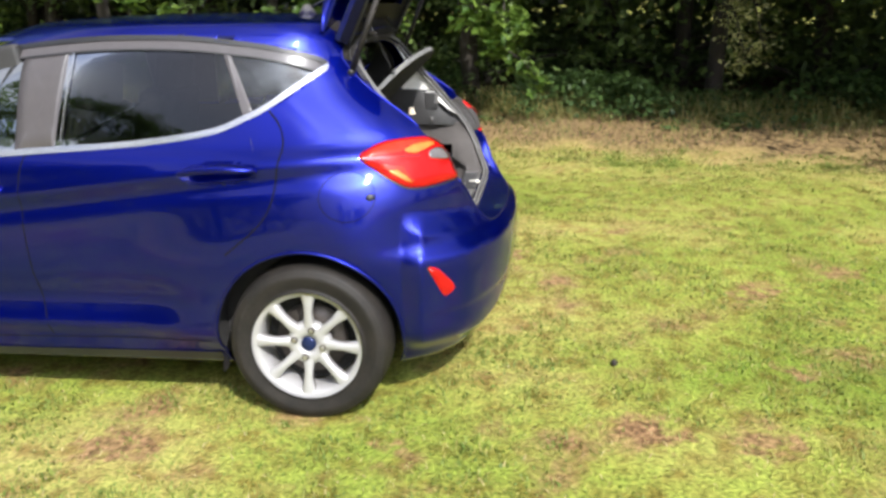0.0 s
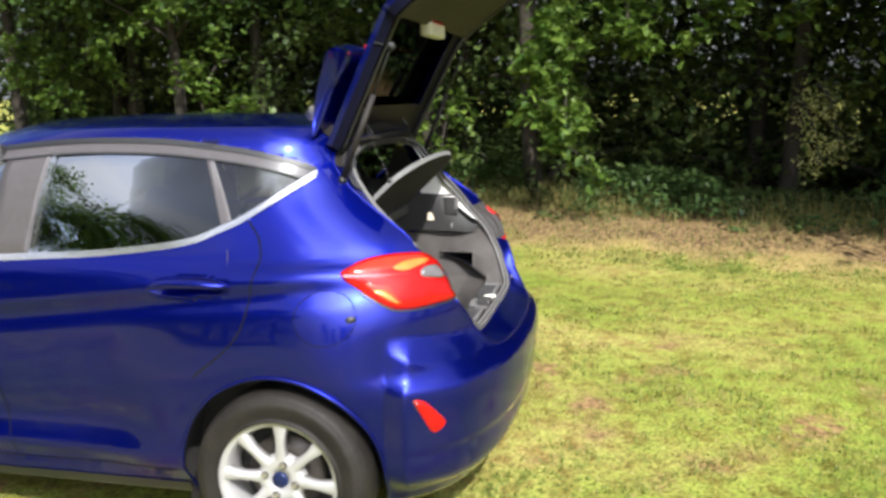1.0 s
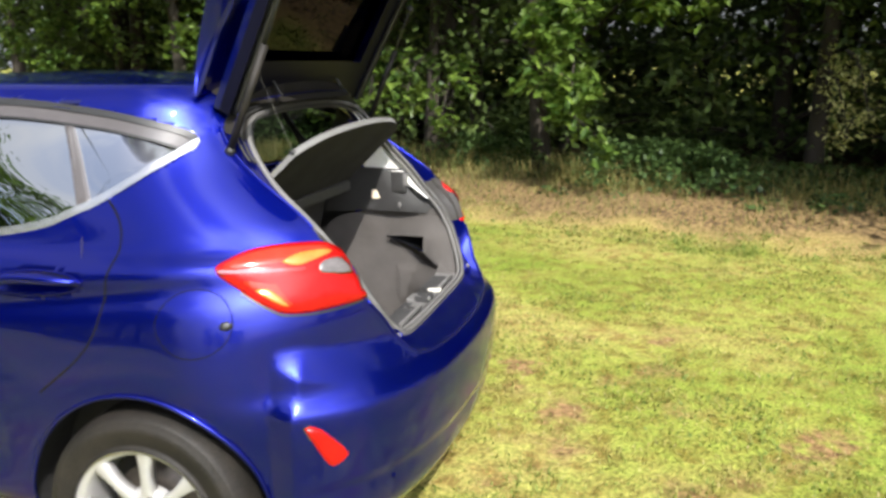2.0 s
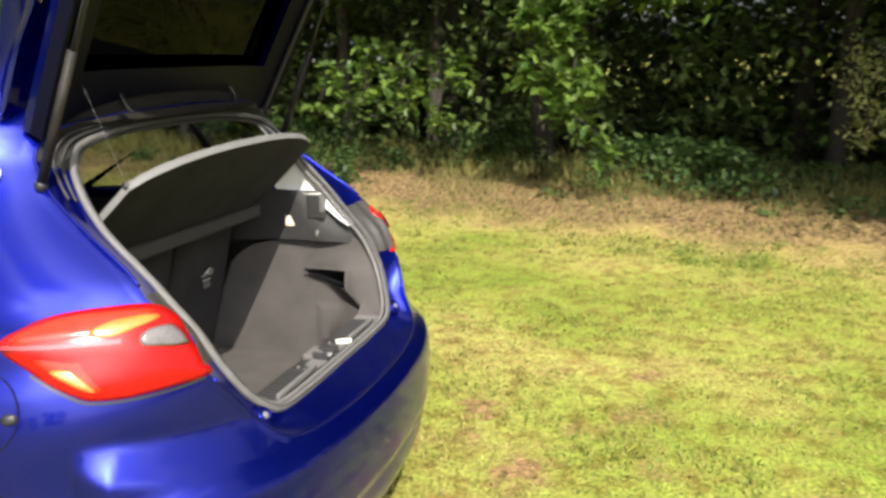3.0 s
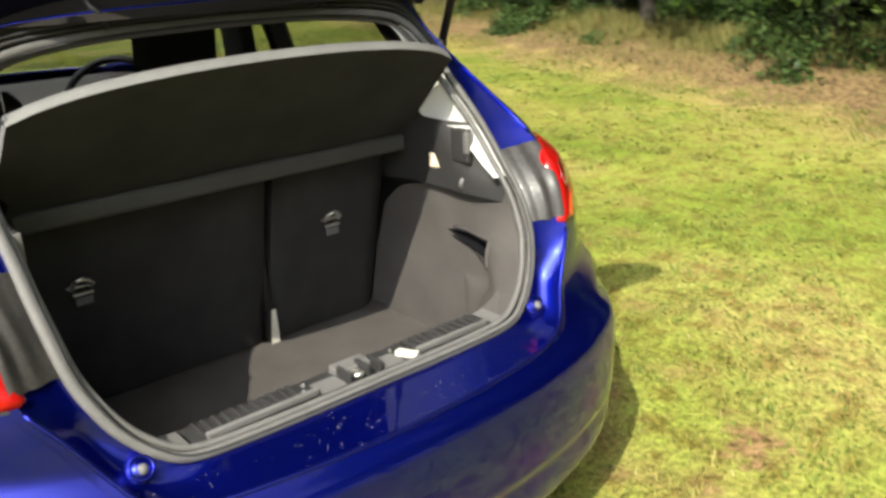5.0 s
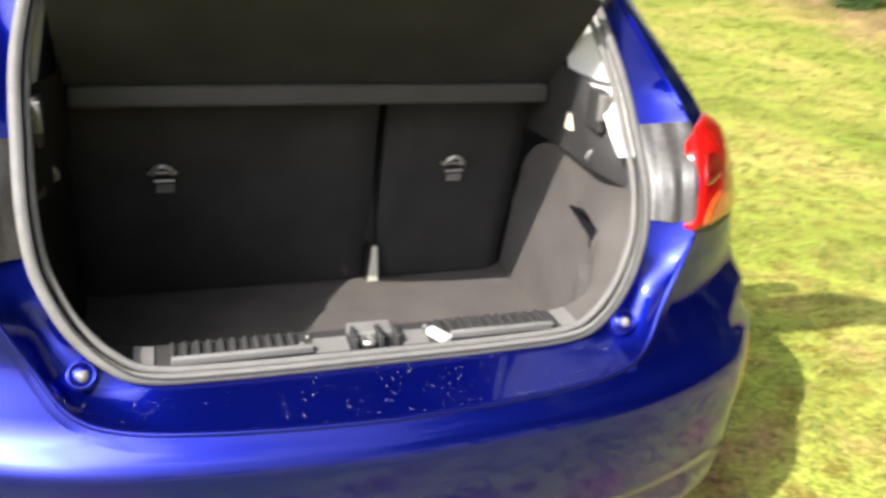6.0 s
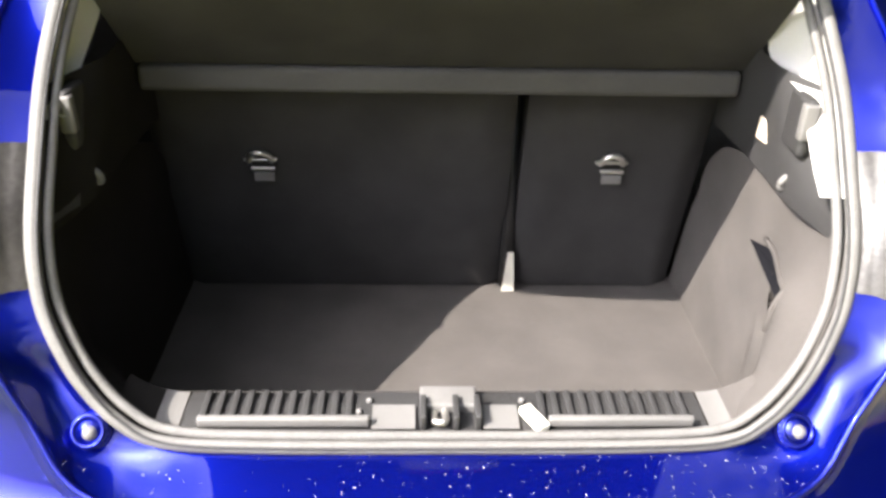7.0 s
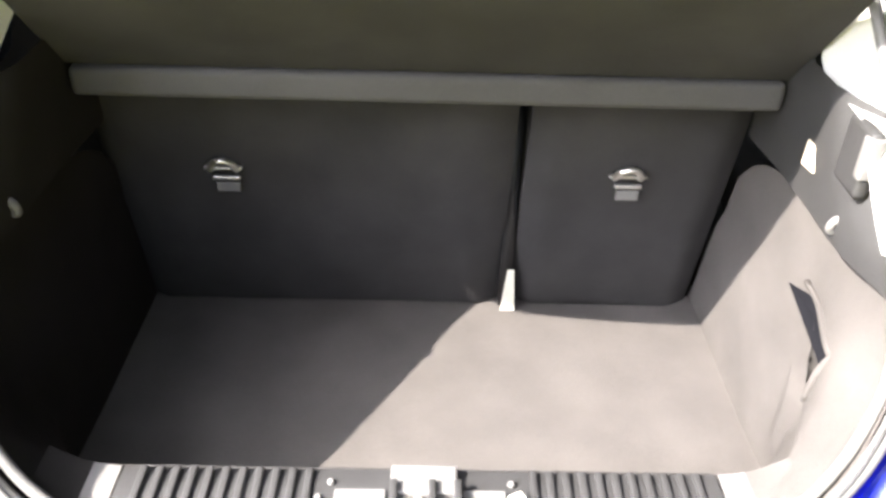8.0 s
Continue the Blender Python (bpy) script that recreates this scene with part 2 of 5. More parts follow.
rear_r = table([(0.15, 0.40), (0.40, 0.50), (0.56, 0.52), (0.70, 0.55), (0.82, 0.60), (0.91, 0.65), (1.02, 0.58), (1.185, 0.45), (1.31, 0.30), (1.36, 0.26)])
front_y = table([(0.15, 3.05), (0.30, 3.22), (0.55, 3.27), (0.72, 3.18), (0.82, 2.98), (0.89, 2.72), (0.94, 2.42), (1.05, 2.12), (1.20, 1.74), (1.31, 1.46), (1.36, 1.28)])
line_z = table([(-0.6, 0.93), (-0.2, 0.918), (0.0, 0.905), (0.45, 0.856), (1.09, 0.782), (1.8, 0.73), (2.6, 0.70)])
pw = table([(0.1, 3.0), (0.55, 3.0), (0.78, 2.5), (1.4, 2.5)])
Z0, Z1 = 0.165, 1.36


def side_w(y, z):
    """The half width of the skin on the flank, before the corners turn in."""
    w = half_w(z)
    back = max(0.0, 0.9 - y) / 0.95
    w -= 0.082 * sstep(0.9, 1.25, z) * min(back, 1.4) ** 1.6
    front = max(0.0, y - 1.6) / 1.6
    w -= 0.05 * front ** 2
    # the bumper draws in towards its corner
    w -= 0.074 * sstep(0.12, 0.50, -y) * (1 - sstep(0.58, 0.80, z))
    # swollen wheel arches
    for yc in (0.0, 2.493):
        d = math.hypot(y - yc, z - 0.285)
        w += 0.042 * (1 - sstep(0.32, 0.72, d)) * sstep(0.2, 0.3, z)
    # shoulder crease, with a hollow below it
    s = sstep(-0.45, -0.1, y) * (1 - sstep(2.2, 2.8, y))
    dz = z - line_z(y)
    w += s * (0.006 * math.exp(-((dz - 0.012) / 0.022) ** 2) - 0.013 * math.exp(-((dz + 0.045) / 0.032) ** 2))
    # rocker crease low on the doors
    s = sstep(0.36, 0.55, y) * (1 - sstep(1.9, 2.1, y))
    w += s * (0.012 * math.exp(-((z - 0.315) / 0.03) ** 2) - 0.014 * math.exp(-((z - 0.42) / 0.06) ** 2))
    return w


def ramp(a, b, x):
    return min(1.0, max(0.0, (x - a) / (b - a)))


def bumper_step(y, z):
    """Two ledges folded into the rear bumper's corner."""
    back = min(max(0.0, -y - 0.34), 0.26)
    za = 0.732 - 0.15 * back
    upper = 0.044 * (1 - ramp(za - 0.050 - 0.20 * back, za, z)) * (1 - 0.30 * sstep(0.54, 0.62, -y))
    return (upper + 0.010 * (1 - ramp(0.572, 0.602, z))) * ramp(0.33, 0.40, -y) * sstep(0.2, 0.28, z)


def step_back(st, u):
    """How far a ledge of that depth stands back on the rear face, u of the way out from the middle."""
    return 0.6 * st * (1 - u)


def skin_x(y, z):
    """Half width at a place along the car, with the corners."""
    w, yr, r = side_w(y, z), rear_y(z), rear_r(z)
    yf, rf = front_y(z), 0.75
    x = w
    if y < yr + r:
        u = min(1.0, (yr + r - y) / r)
        x = w * max(0.0, 1 - u ** pw(z)) ** (1 / pw(z)) + bumper_step(y, z) * (1 - u ** 6)
    elif y > yf - rf:
        u = min(1.0, (y - yf + rf) / rf)
        x = w * max(0.0, 1 - u ** 2.2) ** (1 / 2.2)
    return x


def skin_y_rear(x, z):
    """The rear face's place along the car at a half width."""
    yr, r = rear_y(z), rear_r(z)
    y, u = yr, 0.5
    for _ in range(7):
        w = side_w(y, z)
        u = min(max(0.0, abs(x) - bumper_step(y, z) * min(1, 1.2 * u)) / w, 0.9999)
        y = yr + r * (1 - (1 - u ** pw(z)) ** (1 / pw(z)))
    return y - step_back(bumper_step(y, z), u)


def side_point(y, z, side, off=0.0):
    """A point on the flank, moved out along the normal."""
    e = 0.004
    x = skin_x(y, z)
    gy, gz = (skin_x(y + e, z) - skin_x(y - e, z)) / (2 * e), (skin_x(y, z + e) - skin_x(y, z - e)) / (2 * e)
    n = Vector((1, -gy, -gz)).normalized()
    p = Vector((x, y, z)) + n * float(off)
    return Vector((side * p.x, p.y, p.z))


DLO = spline([(1.78, 0.925), (1.55, 1.10), (1.25, 1.255), (0.85, 1.312), (0.5, 1.318), (0.235, 1.293), (0.09, 1.268), (-0.015, 1.238), (-0.046, 1.214), (-0.028, 1.196), (0.128, 1.092), (0.21, 1.052), (0.332, 1.008), (0.6, 0.972), (0.9, 0.952), (1.2, 0.936)], 8, True)
def handle_oval(yc, grow=0.0):
    """The outline of a door handle's scoop."""
    zc = 0.876 if yc < 1 else 0.806
    return [np.array((yc + (0.138 + grow) * math.cos(a), zc + (0.031 + grow) * math.sin(a) - 0.006 * math.cos(a))) for a in np.linspace(0, math.tau, 49)[:-1]]


HANDLES = [handle_oval(0.287), handle_oval(1.22)]
ARCH_R = 0.327
ARCH_REAR = [np.array((ARCH_R * math.cos(a), 0.285 + ARCH_R * math.sin(a))) for a in np.linspace(0, math.tau, 73)[:-1]]
ARCH_FRONT = [p + (2.493, 0.0) for p in ARCH_REAR]
HATCH = spline([(0, 0.612), (0.25, 0.615), (0.382, 0.620), (0.447, 0.640), (0.486, 0.686), (0.532, 0.758), (0.573, 0.818), (0.582, 0.90), (0.600, 0.972), (0.584, 1.03), (0.562, 1.13), (0.538, 1.20), (0.495, 1.27), (0.42, 1.306), (0.25, 1.322), (0, 1.328)], 6)
HATCH_ALL = [np.array(p) for p in HATCH] + [np.array((-p[0], p[1])) for p in HATCH[-2:0:-1]]
SCREEN = spline([(0.64, 0.99), (0.63, 1.06), (0.56, 1.28), (0.48, 1.318), (-0.48, 1.318), (-0.56, 1.28), (-0.63, 1.06), (-0.64, 0.99)], 6, True)


def skin_shell():
    """The whole skin as one sheet of level lines, with the openings cut."""
    zs = list(np.arange(Z0, Z1 + 1e-6, (Z1 - Z0) / 104))
    n_c, n_s, n_f = 96, 200, 24
    cols = 2 * (n_c + n_s + n_f) - 1
    V = np.zeros((len(zs), n_c + n_s + n_f, 3))
    for i, z in enumerate(zs):
        yr, r, yf, rf, POW = rear_y(z), rear_r(z), front_y(z), 0.75, pw(z)
        k = 0
        for a in np.linspace(0, math.pi / 2, n_c + 1)[:-1]:
            y = yr + r * (1 - math.cos(a) ** (2 / POW))
            w = side_w(y, z)
            u = math.sin(a) ** (2 / POW)
            st = bumper_step(y, z)
            V[i, k] = (w * u + st * min(1, 1.2 * u), y - step_back(st, u), z)
            k += 1
        for y in np.linspace(yr + r, yf - rf, n_s):
            V[i, k] = (side_w(y, z) + bumper_step(y, z), y, z)
            k += 1
        for a in np.linspace(0, math.pi / 2, n_f + 1)[1:]:
            y = yf - rf + rf * math.sin(a) ** (2 / 2.2)
            V[i, k] = (side_w(y, z) * max(0, math.cos(a)) ** (2 / 2.2), y, z)
            k += 1
    dlo, ar, af, ha, sc = (np.array(q) for q in (DLO, ARCH_REAR, ARCH_FRONT, HATCH_ALL, SCREEN))
    scoops = [np.array(q) for q in HANDLES]
    H, W = V.shape[:2]
    # draw vertices near a cut onto it
    for i in range(H):
        for k in range(W):
            x, y, z = V[i, k]
            if y < 0.05 and k < n_c + 6:
                q, d = nearest(ha, np.array((x, z)))
                if d < 0.009:
                    V[i, k] = (q[0], skin_y_rear(q[0], q[1]), q[1])
                    continue
            if k > n_c // 2:
                for cut in (dlo, ar, af, *scoops):
                    q, d = nearest(cut, np.array((y, z)))
                    if d < 0.009 and q[1] > Z0:
                        V[i, k] = (skin_x(q[0], q[1]), q[0], q[1])
                        break
    cells = []
    for i in range(H - 1):
        for k in range(W - 1):
            c = (V[i, k] + V[i, k + 1] + V[i + 1, k] + V[i + 1, k + 1]) / 4
            if k < n_c + 6 and c[1] < 0.05 and inside(HATCH_ALL, c[0], c[2]):
                continue
            if k > n_c // 2 and any(inside(q, c[1], c[2]) for q in (DLO, ARCH_REAR, ARCH_FRONT, *HANDLES)):
                continue
            if k > n_c + n_s - 12 and inside(SCREEN, c[0], c[2]):
                continue
            cells.append((i, k))
    verts, faces = [], []
    for s in (1, -1):
        o = len(verts)
        verts += [(s * p[0], p[1], p[2]) for r in V for p in r]
        for i, k in cells:
            q = (o + i * W + k, o + i * W + k + 1, o + (i + 1) * W + k + 1, o + (i + 1) * W + k)
            faces.append(q if s > 0 else q[::-1])
    # the roof over the topmost line
    top = V[-1]
    rows = []
    for p in top:
        yy = p[1]
        rise = 0.036 * (1 - 0.9 * ((yy - 0.62) / 0.78) ** 2)
        rise = max(0.004, rise)
        rows.append([(p[0] * u, yy, p[2] + rise * (1 - abs(u) ** 2.4)) for u in np.linspace(1, -1, 25)])
    bm = bmesh.new()
    v, f = merged((verts, faces), grid(rows))
    vs = [bm.verts.new(p) for p in v]
    for q in f:
        try:
            bm.faces.new([vs[i] for i in q])
        except ValueError:
            pass
    bmesh.ops.remove_doubles(bm, verts=bm.verts[:], dist=0.0008)
    loose = [x for x in bm.verts if not x.link_faces]
    bmesh.ops.delete(bm, geom=loose, context="VERTS")
    return bm


def patch(outline, side, lift=0.0, crown=0.0, rings=5, skirt=0.0, power=3):
    """A sheet laid on the flank inside an outline of (y, z): lift above the skin, crown at its middle, skirt down into it."""
    o = [np.array(p, float) for p in outline]
    c = sum(o) / len(o)
    rows = []
    if skirt:
        rows.append([side_point(p[0], p[1], side, lift - skirt) for p in o])
    for k in range(rings + 1):
        s = 1 - k / (rings + 1)
        rows.append([side_point(*(c + (p - c) * s), side, lift + crown * (1 - s ** power)) for p in o])
    v, f = grid(rows, True)
    v.append(side_point(*c, side, lift + crown))
    b = (len(rows) - 1) * len(o)
    f += [(b + j, b + (j + 1) % len(o), len(v) - 1) for j in range(len(o))]
    return v, [q if side < 0 else q[::-1] for q in f]


def strip(line, side, width, lift):
    """A narrow band on the flank along a line of (y, z)."""
    pts = [np.array(p, float) for p in line]
    a, b = [], []
    for i, p in enumerate(pts):
        d = pts[min(i + 1, len(pts) - 1)] - pts[max(i - 1, 0)]
        d /= max(np.hypot(*d), 1e-9)
        n = np.array((-d[1], d[0])) * width / 2
        a.append(side_point(*(p + n), side, lift))
        b.append(side_point(*(p - n), side, lift))
    return grid([a, b])


# ---- the car ----
car = tagged(new("hatchback_car"), "deep blue five-door hatchback parked on grass with its tailgate raised", "car")
car.matrix_world = pose(CAR_X, 0, 0)
body = part("body_shell", skin_shell(), PAINT, car, "glossy deep blue painted bodywork")
sol = body.modifiers.new("thickness", "SOLIDIFY")
sol.thickness, sol.offset = 0.003, -1

SEALCURVE = spline([(0, -0.546, 0.645), (0.22, -0.546, 0.646), (0.350, -0.543, 0.652), (0.406, -0.532, 0.678), (0.449, -0.512, 0.720), (0.477, -0.491, 0.768), (0.495, -0.468, 0.815), (0.505, -0.430, 0.88), (0.510, -0.365, 0.955), (0.508, -0.305, 1.03), (0.497, -0.235, 1.11), (0.480, -0.185, 1.175), (0.447, -0.14, 1.24), (0.387, -0.118, 1.268), (0.23, -0.108, 1.285), (0, -0.105, 1.290)], 6)
SEAL_ALL = [Vector(p) for p in SEALCURVE]
for p in SEALCURVE[-2:0:-1]:
    k = sstep(0.95, 1.10, p[2])
    SEAL_ALL.append(Vector((-p[0] - 0.010 * k * (1 - sstep(1.15, 1.27, p[2])), p[1] + 0.022 * k * (1 - sstep(1.2, 1.28, p[2])), p[2])))
RIM_ALL = [Vector((p[0], skin_y_rear(p[0], p[1]), p[1])) for p in HATCH_ALL]


def jamb_rows(lift=0.0, lo=0.0, hi=1.0):
    rows = []
    for t in (0, 0.06, 0.12, 0.2, 0.3, 0.4, 0.5, 0.6, 0.7, 0.8, 0.9, 1.0):
        row = []
        for a, b in zip(RIM_ALL, SEAL_ALL):
            p = a.lerp(b, t)
            low = sstep(0.30, 0.44, abs(a.x)) * (1 - sstep(0.70, 0.80, a.z))
            dip = 0.004 * math.sin(math.pi * t) * sstep(0.62, 0.75, a.z) + 0.030 * math.sin(math.pi * t ** 0.6) * low
            p = p + Vector((0, dip, 0))
            row.append(p + Vector((0, -lift, lift * 0.3)))
        rows.append(row)
    return rows


part("hatch_jamb", grid(jamb_rows(), True), PAINT, car)
flange = []
for off in (0.0, 0.006, 0.012, 0.018):
    row = []
    n = len(HATCH_ALL)
    for i, p in enumerate(HATCH_ALL):
        d = np.array(HATCH_ALL[(i + 2) % n]) - np.array(HATCH_ALL[i - 2])
        d /= np.hypot(*d)
        q = np.array(p) + off * np.array((d[1], -d[0]))
        row.append(Vector((q[0], skin_y_rear(q[0], q[1]) - 0.0014 + 0.0010 * (off > 0.017), q[1])))
    flange.append(row)
part("hatch_flange", grid(flange, True), PAINT, car)
n_rim = len(RIM_ALL)
low_rim = [i for i in range(-n_rim // 2, n_rim // 2) if RIM_ALL[i].z < 0.818]
high_rim = [i for i in range(n_rim) if RIM_ALL[i].z > 0.994]
for ids in (low_rim, high_rim):
    part("hatch_edge", tube([RIM_ALL[i] + Vector((0, -0.001, 0)) for i in ids], 0.0045, 8, False, 1.0, (0, 1, 0)), PAINT, car)
for t in (0.30, 0.55):
    ids = [i for i, p in enumerate(SEAL_ALL) if p.z > 1.14]
    part("gutter_line", tube([SEAL_ALL[i].lerp(RIM_ALL[i], t) + Vector((0, -0.006, 0.003)) for i in ids], 0.0036, 6), DARKTRIM, car, "black rubber gutter strip above the opening")
# near-black sheet over the upper jamb: gutter rubber, and shade put into colour
head = [i for i, p in enumerate(SEAL_ALL) if p.z > 1.20]
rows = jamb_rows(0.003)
part("gutter_shade", grid([[rows[k][i] for i in head] for k in (0, 2, 4, 6, 8, 10, 11)]), RUBBER, car, "near-black sheet for the gutter's rubber and the shade under the tailgate hinge")
# sheet added over the blue roof edge, near-black in place of shade
rows = []
for z in (1.306, 1.322, 1.338, 1.352, 1.359):
    rows.append([(x, skin_y_rear(x, z) - 0.005 - 0.003 * math.sin(60 * z), z + 0.002) for x in np.linspace(-0.47, 0.47, 31)])
part("hinge_shade", grid(rows), RUBBER, car, "near-black sheet along the tailgate hinge, standing for shade on the blue skin")
part("seal_groove", tube([p.lerp(Vector((0, p.y, 0.95)), 0.024) + Vector((0, -0.010, 0.001)) for p in SEAL_ALL], 0.0022, 6, True, 1.0, (0, 1, 0)), DARKTRIM, car)
part("hatch_seal", merged(tube([p.lerp(Vector((0, p.y, 0.95)), 0.008) + Vector((0, -0.004, 0.002)) for p in SEAL_ALL], [0.0095 - 0.001 * sstep(1.12, 1.26, p.z) for p in SEAL_ALL], 12, True, 0.8, (0, 1, 0)), tube([p.lerp(Vector((0, p.y, 0.95)), 0.036) + Vector((0, 0.010, 0)) for p in SEAL_ALL], 0.0065, 8, True, 1.0, (0, 1, 0))), SEAL, car, "grey double-lipped rubber seal round the boot opening")

# lower sills, floor pan and wheel housings
pan_rows = []
for y in np.linspace(-0.45, 3.0, 24):
    w = max(0.1, min(skin_x(y, 0.24), 0.80) - 0.02)
    if abs(y) < 0.36 or abs(y - 2.493) < 0.36:
        w = 0.56
    pan_rows.append([(-w, y, 0.24), (-w * 0.9, y, 0.20), (0, y, 0.19), (w * 0.9, y, 0.20), (w, y, 0.24)])
part("underbody", grid(pan_rows), LINER, car)
for side in (-1, 1):
    for yc in (0.0, 2.493):
        rows = []
        for xi in (0.0, 0.02, 0.12, 0.28):
            rr = ARCH_R + (0.012 if xi == 0.02 else 0.03 if xi > 0.02 else -0.002)
            rows.append([Vector((side * (skin_x(yc + ARCH_R * math.cos(a), max(0.285 + ARCH_R * math.sin(a), Z0)) - 0.003 - xi), yc + rr * math.cos(a), 0.285 + rr * math.sin(a))) for a in np.linspace(-0.38, math.pi + 0.38, 40)])
        cap = [Vector((side * 0.55, p.y, p.z)) for p in rows[-1]]
        v, f = grid(rows + [cap, [Vector((side * 0.55, yc, 0.285))] * 40])
        part("wheel_arch_liner", (v, f), LINER, car)
        part("arch_lip", tube([side_point(yc + (ARCH_R + 0.004) * math.cos(a), 0.285 + (ARCH_R + 0.004) * math.sin(a), side, 0.001) for a in np.linspace(-0.3, math.pi + 0.3, 48)], 0.006, 6), PAINT, car)

# side glass, pillars and trims
def between(y0, y1, lean0=0.0, lean1=0.0):
    """The part of the window band between two leaning upright lines."""
    out = []
    for p in DLO:
        lo, hi = y0 + lean0 * (p[1] - 0.95), y1 + lean1 * (p[1] - 0.95)
        out.append((min(max(p[0], lo), hi), p[1]))
    return out


def shrink(outline, by):
    c = sum(np.array(p) for p in outline) / len(outline)
    res = []
    for p in outline:
        d = c - np.array(p)
        res.append(np.array(p) + d / np.hypot(*d) * by)
    return res


for side in (-1, 1):
    for name, y0, y1, l0, l1, label in (("front_door_window", 1.03, 2.0, -0.06, 0, ""), ("rear_door_window", 0.160, 0.905, 0.42, -0.13, ""), ("quarter_window", -0.2, 0.125, 0, 0.50, "")):
        pane = part(name, patch(shrink(between(y0, y1, l0, l1), 0.004), side, -0.008, 0.0, 6), WINGLASS, car)
        pane.visible_shadow = False
    part("window_pillar", patch(between(0.895, 1.04, -0.13, -0.06), side, -0.002, 0, 2, 0.01), PILLAR, car, "glossy black film on the door pillar")
    part("window_pillar", patch(between(0.120, 0.168, 0.50, 0.42), side, -0.002, 0, 2, 0.01), PILLAR, car, "glossy black film on the door pillar")
    i0 = min(range(len(DLO)), key=lambda i: abs(DLO[i][0] + 0.046) + abs(DLO[i][1] - 1.214))
    lower = [p for p in DLO[i0 - 2:]] + [DLO[0]]
    upper = DLO[:i0]
    part("belt_trim", merged(strip(lower, side, 0.017, 0.003), strip([(p[0], p[1] - 0.006) for p in lower], side, 0.012, 0.0025)), CHROME, car, "bright metal strip under the side windows")
    inner = [np.array(p) + (0, -0.017) for p in upper]
    part("window_frame", strip(inner, side, 0.036, -0.001), PILLAR, car)
    part("window_gasket", strip([np.array(p) + (0, 0.002) for p in upper], side, 0.016, 0.0026), BLACK, car)
    part("window_gasket", strip([np.array(p) + (0, -0.037) for p in upper[6:]], side, 0.006, -0.0005), BLACK, car)
    if side < 0:
        ln = [(0.868, 0.968), (0.830, 1.275)]
        part("window_edge", strip(spline(ln, 6), side, 0.007, 0.001), CHROME, car)
    # door gaps
    rear_gap = spline([(0.135, 1.085), (0.085, 1.03), (0.066, 0.966), (0.078, 0.88), (0.097, 0.78), (0.15, 0.70), (0.27, 0.60)], 8)
    part("door_gap", strip(rear_gap, side, 0.0058, 0.0008), GAP, car)
    part("door_gap", strip(spline([(0.985, 0.945), (1.005, 0.88), (1.02, 0.75), (1.01, 0.5), (0.98, 0.27)], 8), side, 0.0045, 0.0008), GAP, car)
    part("door_gap", strip(spline([(0.36, 0.27), (1.2, 0.255), (2.1, 0.255)], 10), side, 0.004, 0.0008), GAP, car)
    part("sill_moulding", strip(spline([(0.34, 0.195), (1.2, 0.19), (2.12, 0.19)], 10), side, 0.036, 0.004), BLACK, car)
    # door handles
    for yc, oval in zip((0.287, 1.22), HANDLES):
        zc = float(np.mean([p[1] for p in oval]))
        hnd = part("door_handle", patch(oval, side, 0.0008, -0.026, 8, 0.0, 2), PAINT, car, "body-coloured pull handle in its scoop")
        part("scoop_rim", tube([side_point(p[0], p[1], side, 0.0) for p in oval], 0.0036, 6, True), PAINT, hnd)
        us = np.linspace(-1, 1, 21)
        grip = [side_point(yc + u * 0.136, zc + 0.006 - 0.007 * u + 0.006 * (1 - u * u), side, 0.002 + 0.022 * (1 - u ** 4)) for u in us]
        part("grip", tube(grip, [0.006 + 0.0125 * (1 - abs(u) ** 3) for u in us], 12, False, 0.8), PAINT, hnd)

# fuel flap on the left flank
flap_line = [(-0.160 + 0.092 * math.cos(a), 0.800 + 0.080 * math.sin(a)) for a in np.linspace(0, math.tau, 49)[:-1]]
flap = part("fuel_flap", patch(flap_line, -1, 0.0012, 0.0004, 4), PAINT, car)
part("flap_gap", strip(flap_line + flap_line[:1], -1, 0.0026, 0.0020), GAP, flap)
part("flap_catch", patch([(-0.237 + 0.014 * math.cos(a), 0.797 + 0.011 * math.sin(a)) for a in np.linspace(0, math.tau, 17)[:-1]], -1, 0.003, 0.004, 2, 0.003), BLACK, flap)

# tail lamps and reflectors
LAMP = spline([(-0.196, 0.924), (-0.225, 0.951), (-0.265, 0.967), (-0.33, 0.973), (-0.398, 0.969), (-0.435, 0.951), (-0.460, 0.926), (-0.484, 0.880), (-0.495, 0.850), (-0.506, 0.818), (-0.462, 0.813), (-0.405, 0.810), (-0.36, 0.815), (-0.335, 0.826), (-0.258, 0.874)], 5, True)
UPPER_LENS = spline([(-0.215, 0.925), (-0.245, 0.949), (-0.30, 0.962), (-0.36, 0.962), (-0.405, 0.957), (-0.418, 0.944), (-0.398, 0.930), (-0.36, 0.922), (-0.30, 0.922)], 5, True)
UPPER_GLOW = spline([(-0.335, 0.934), (-0.365, 0.946), (-0.410, 0.947), (-0.425, 0.940), (-0.400, 0.930), (-0.372, 0.921), (-0.350, 0.924)], 5, True)
LOWER_LENS = spline([(-0.262, 0.896), (-0.31, 0.903), (-0.342, 0.903), (-0.356, 0.87), (-0.370, 0.832), (-0.350, 0.833), (-0.30, 0.864)], 5, True)
LOWER_GLOW = spline([(-0.290, 0.872), (-0.315, 0.874), (-0.340, 0.856), (-0.362, 0.832), (-0.352, 0.833), (-0.325, 0.848)], 5, True)
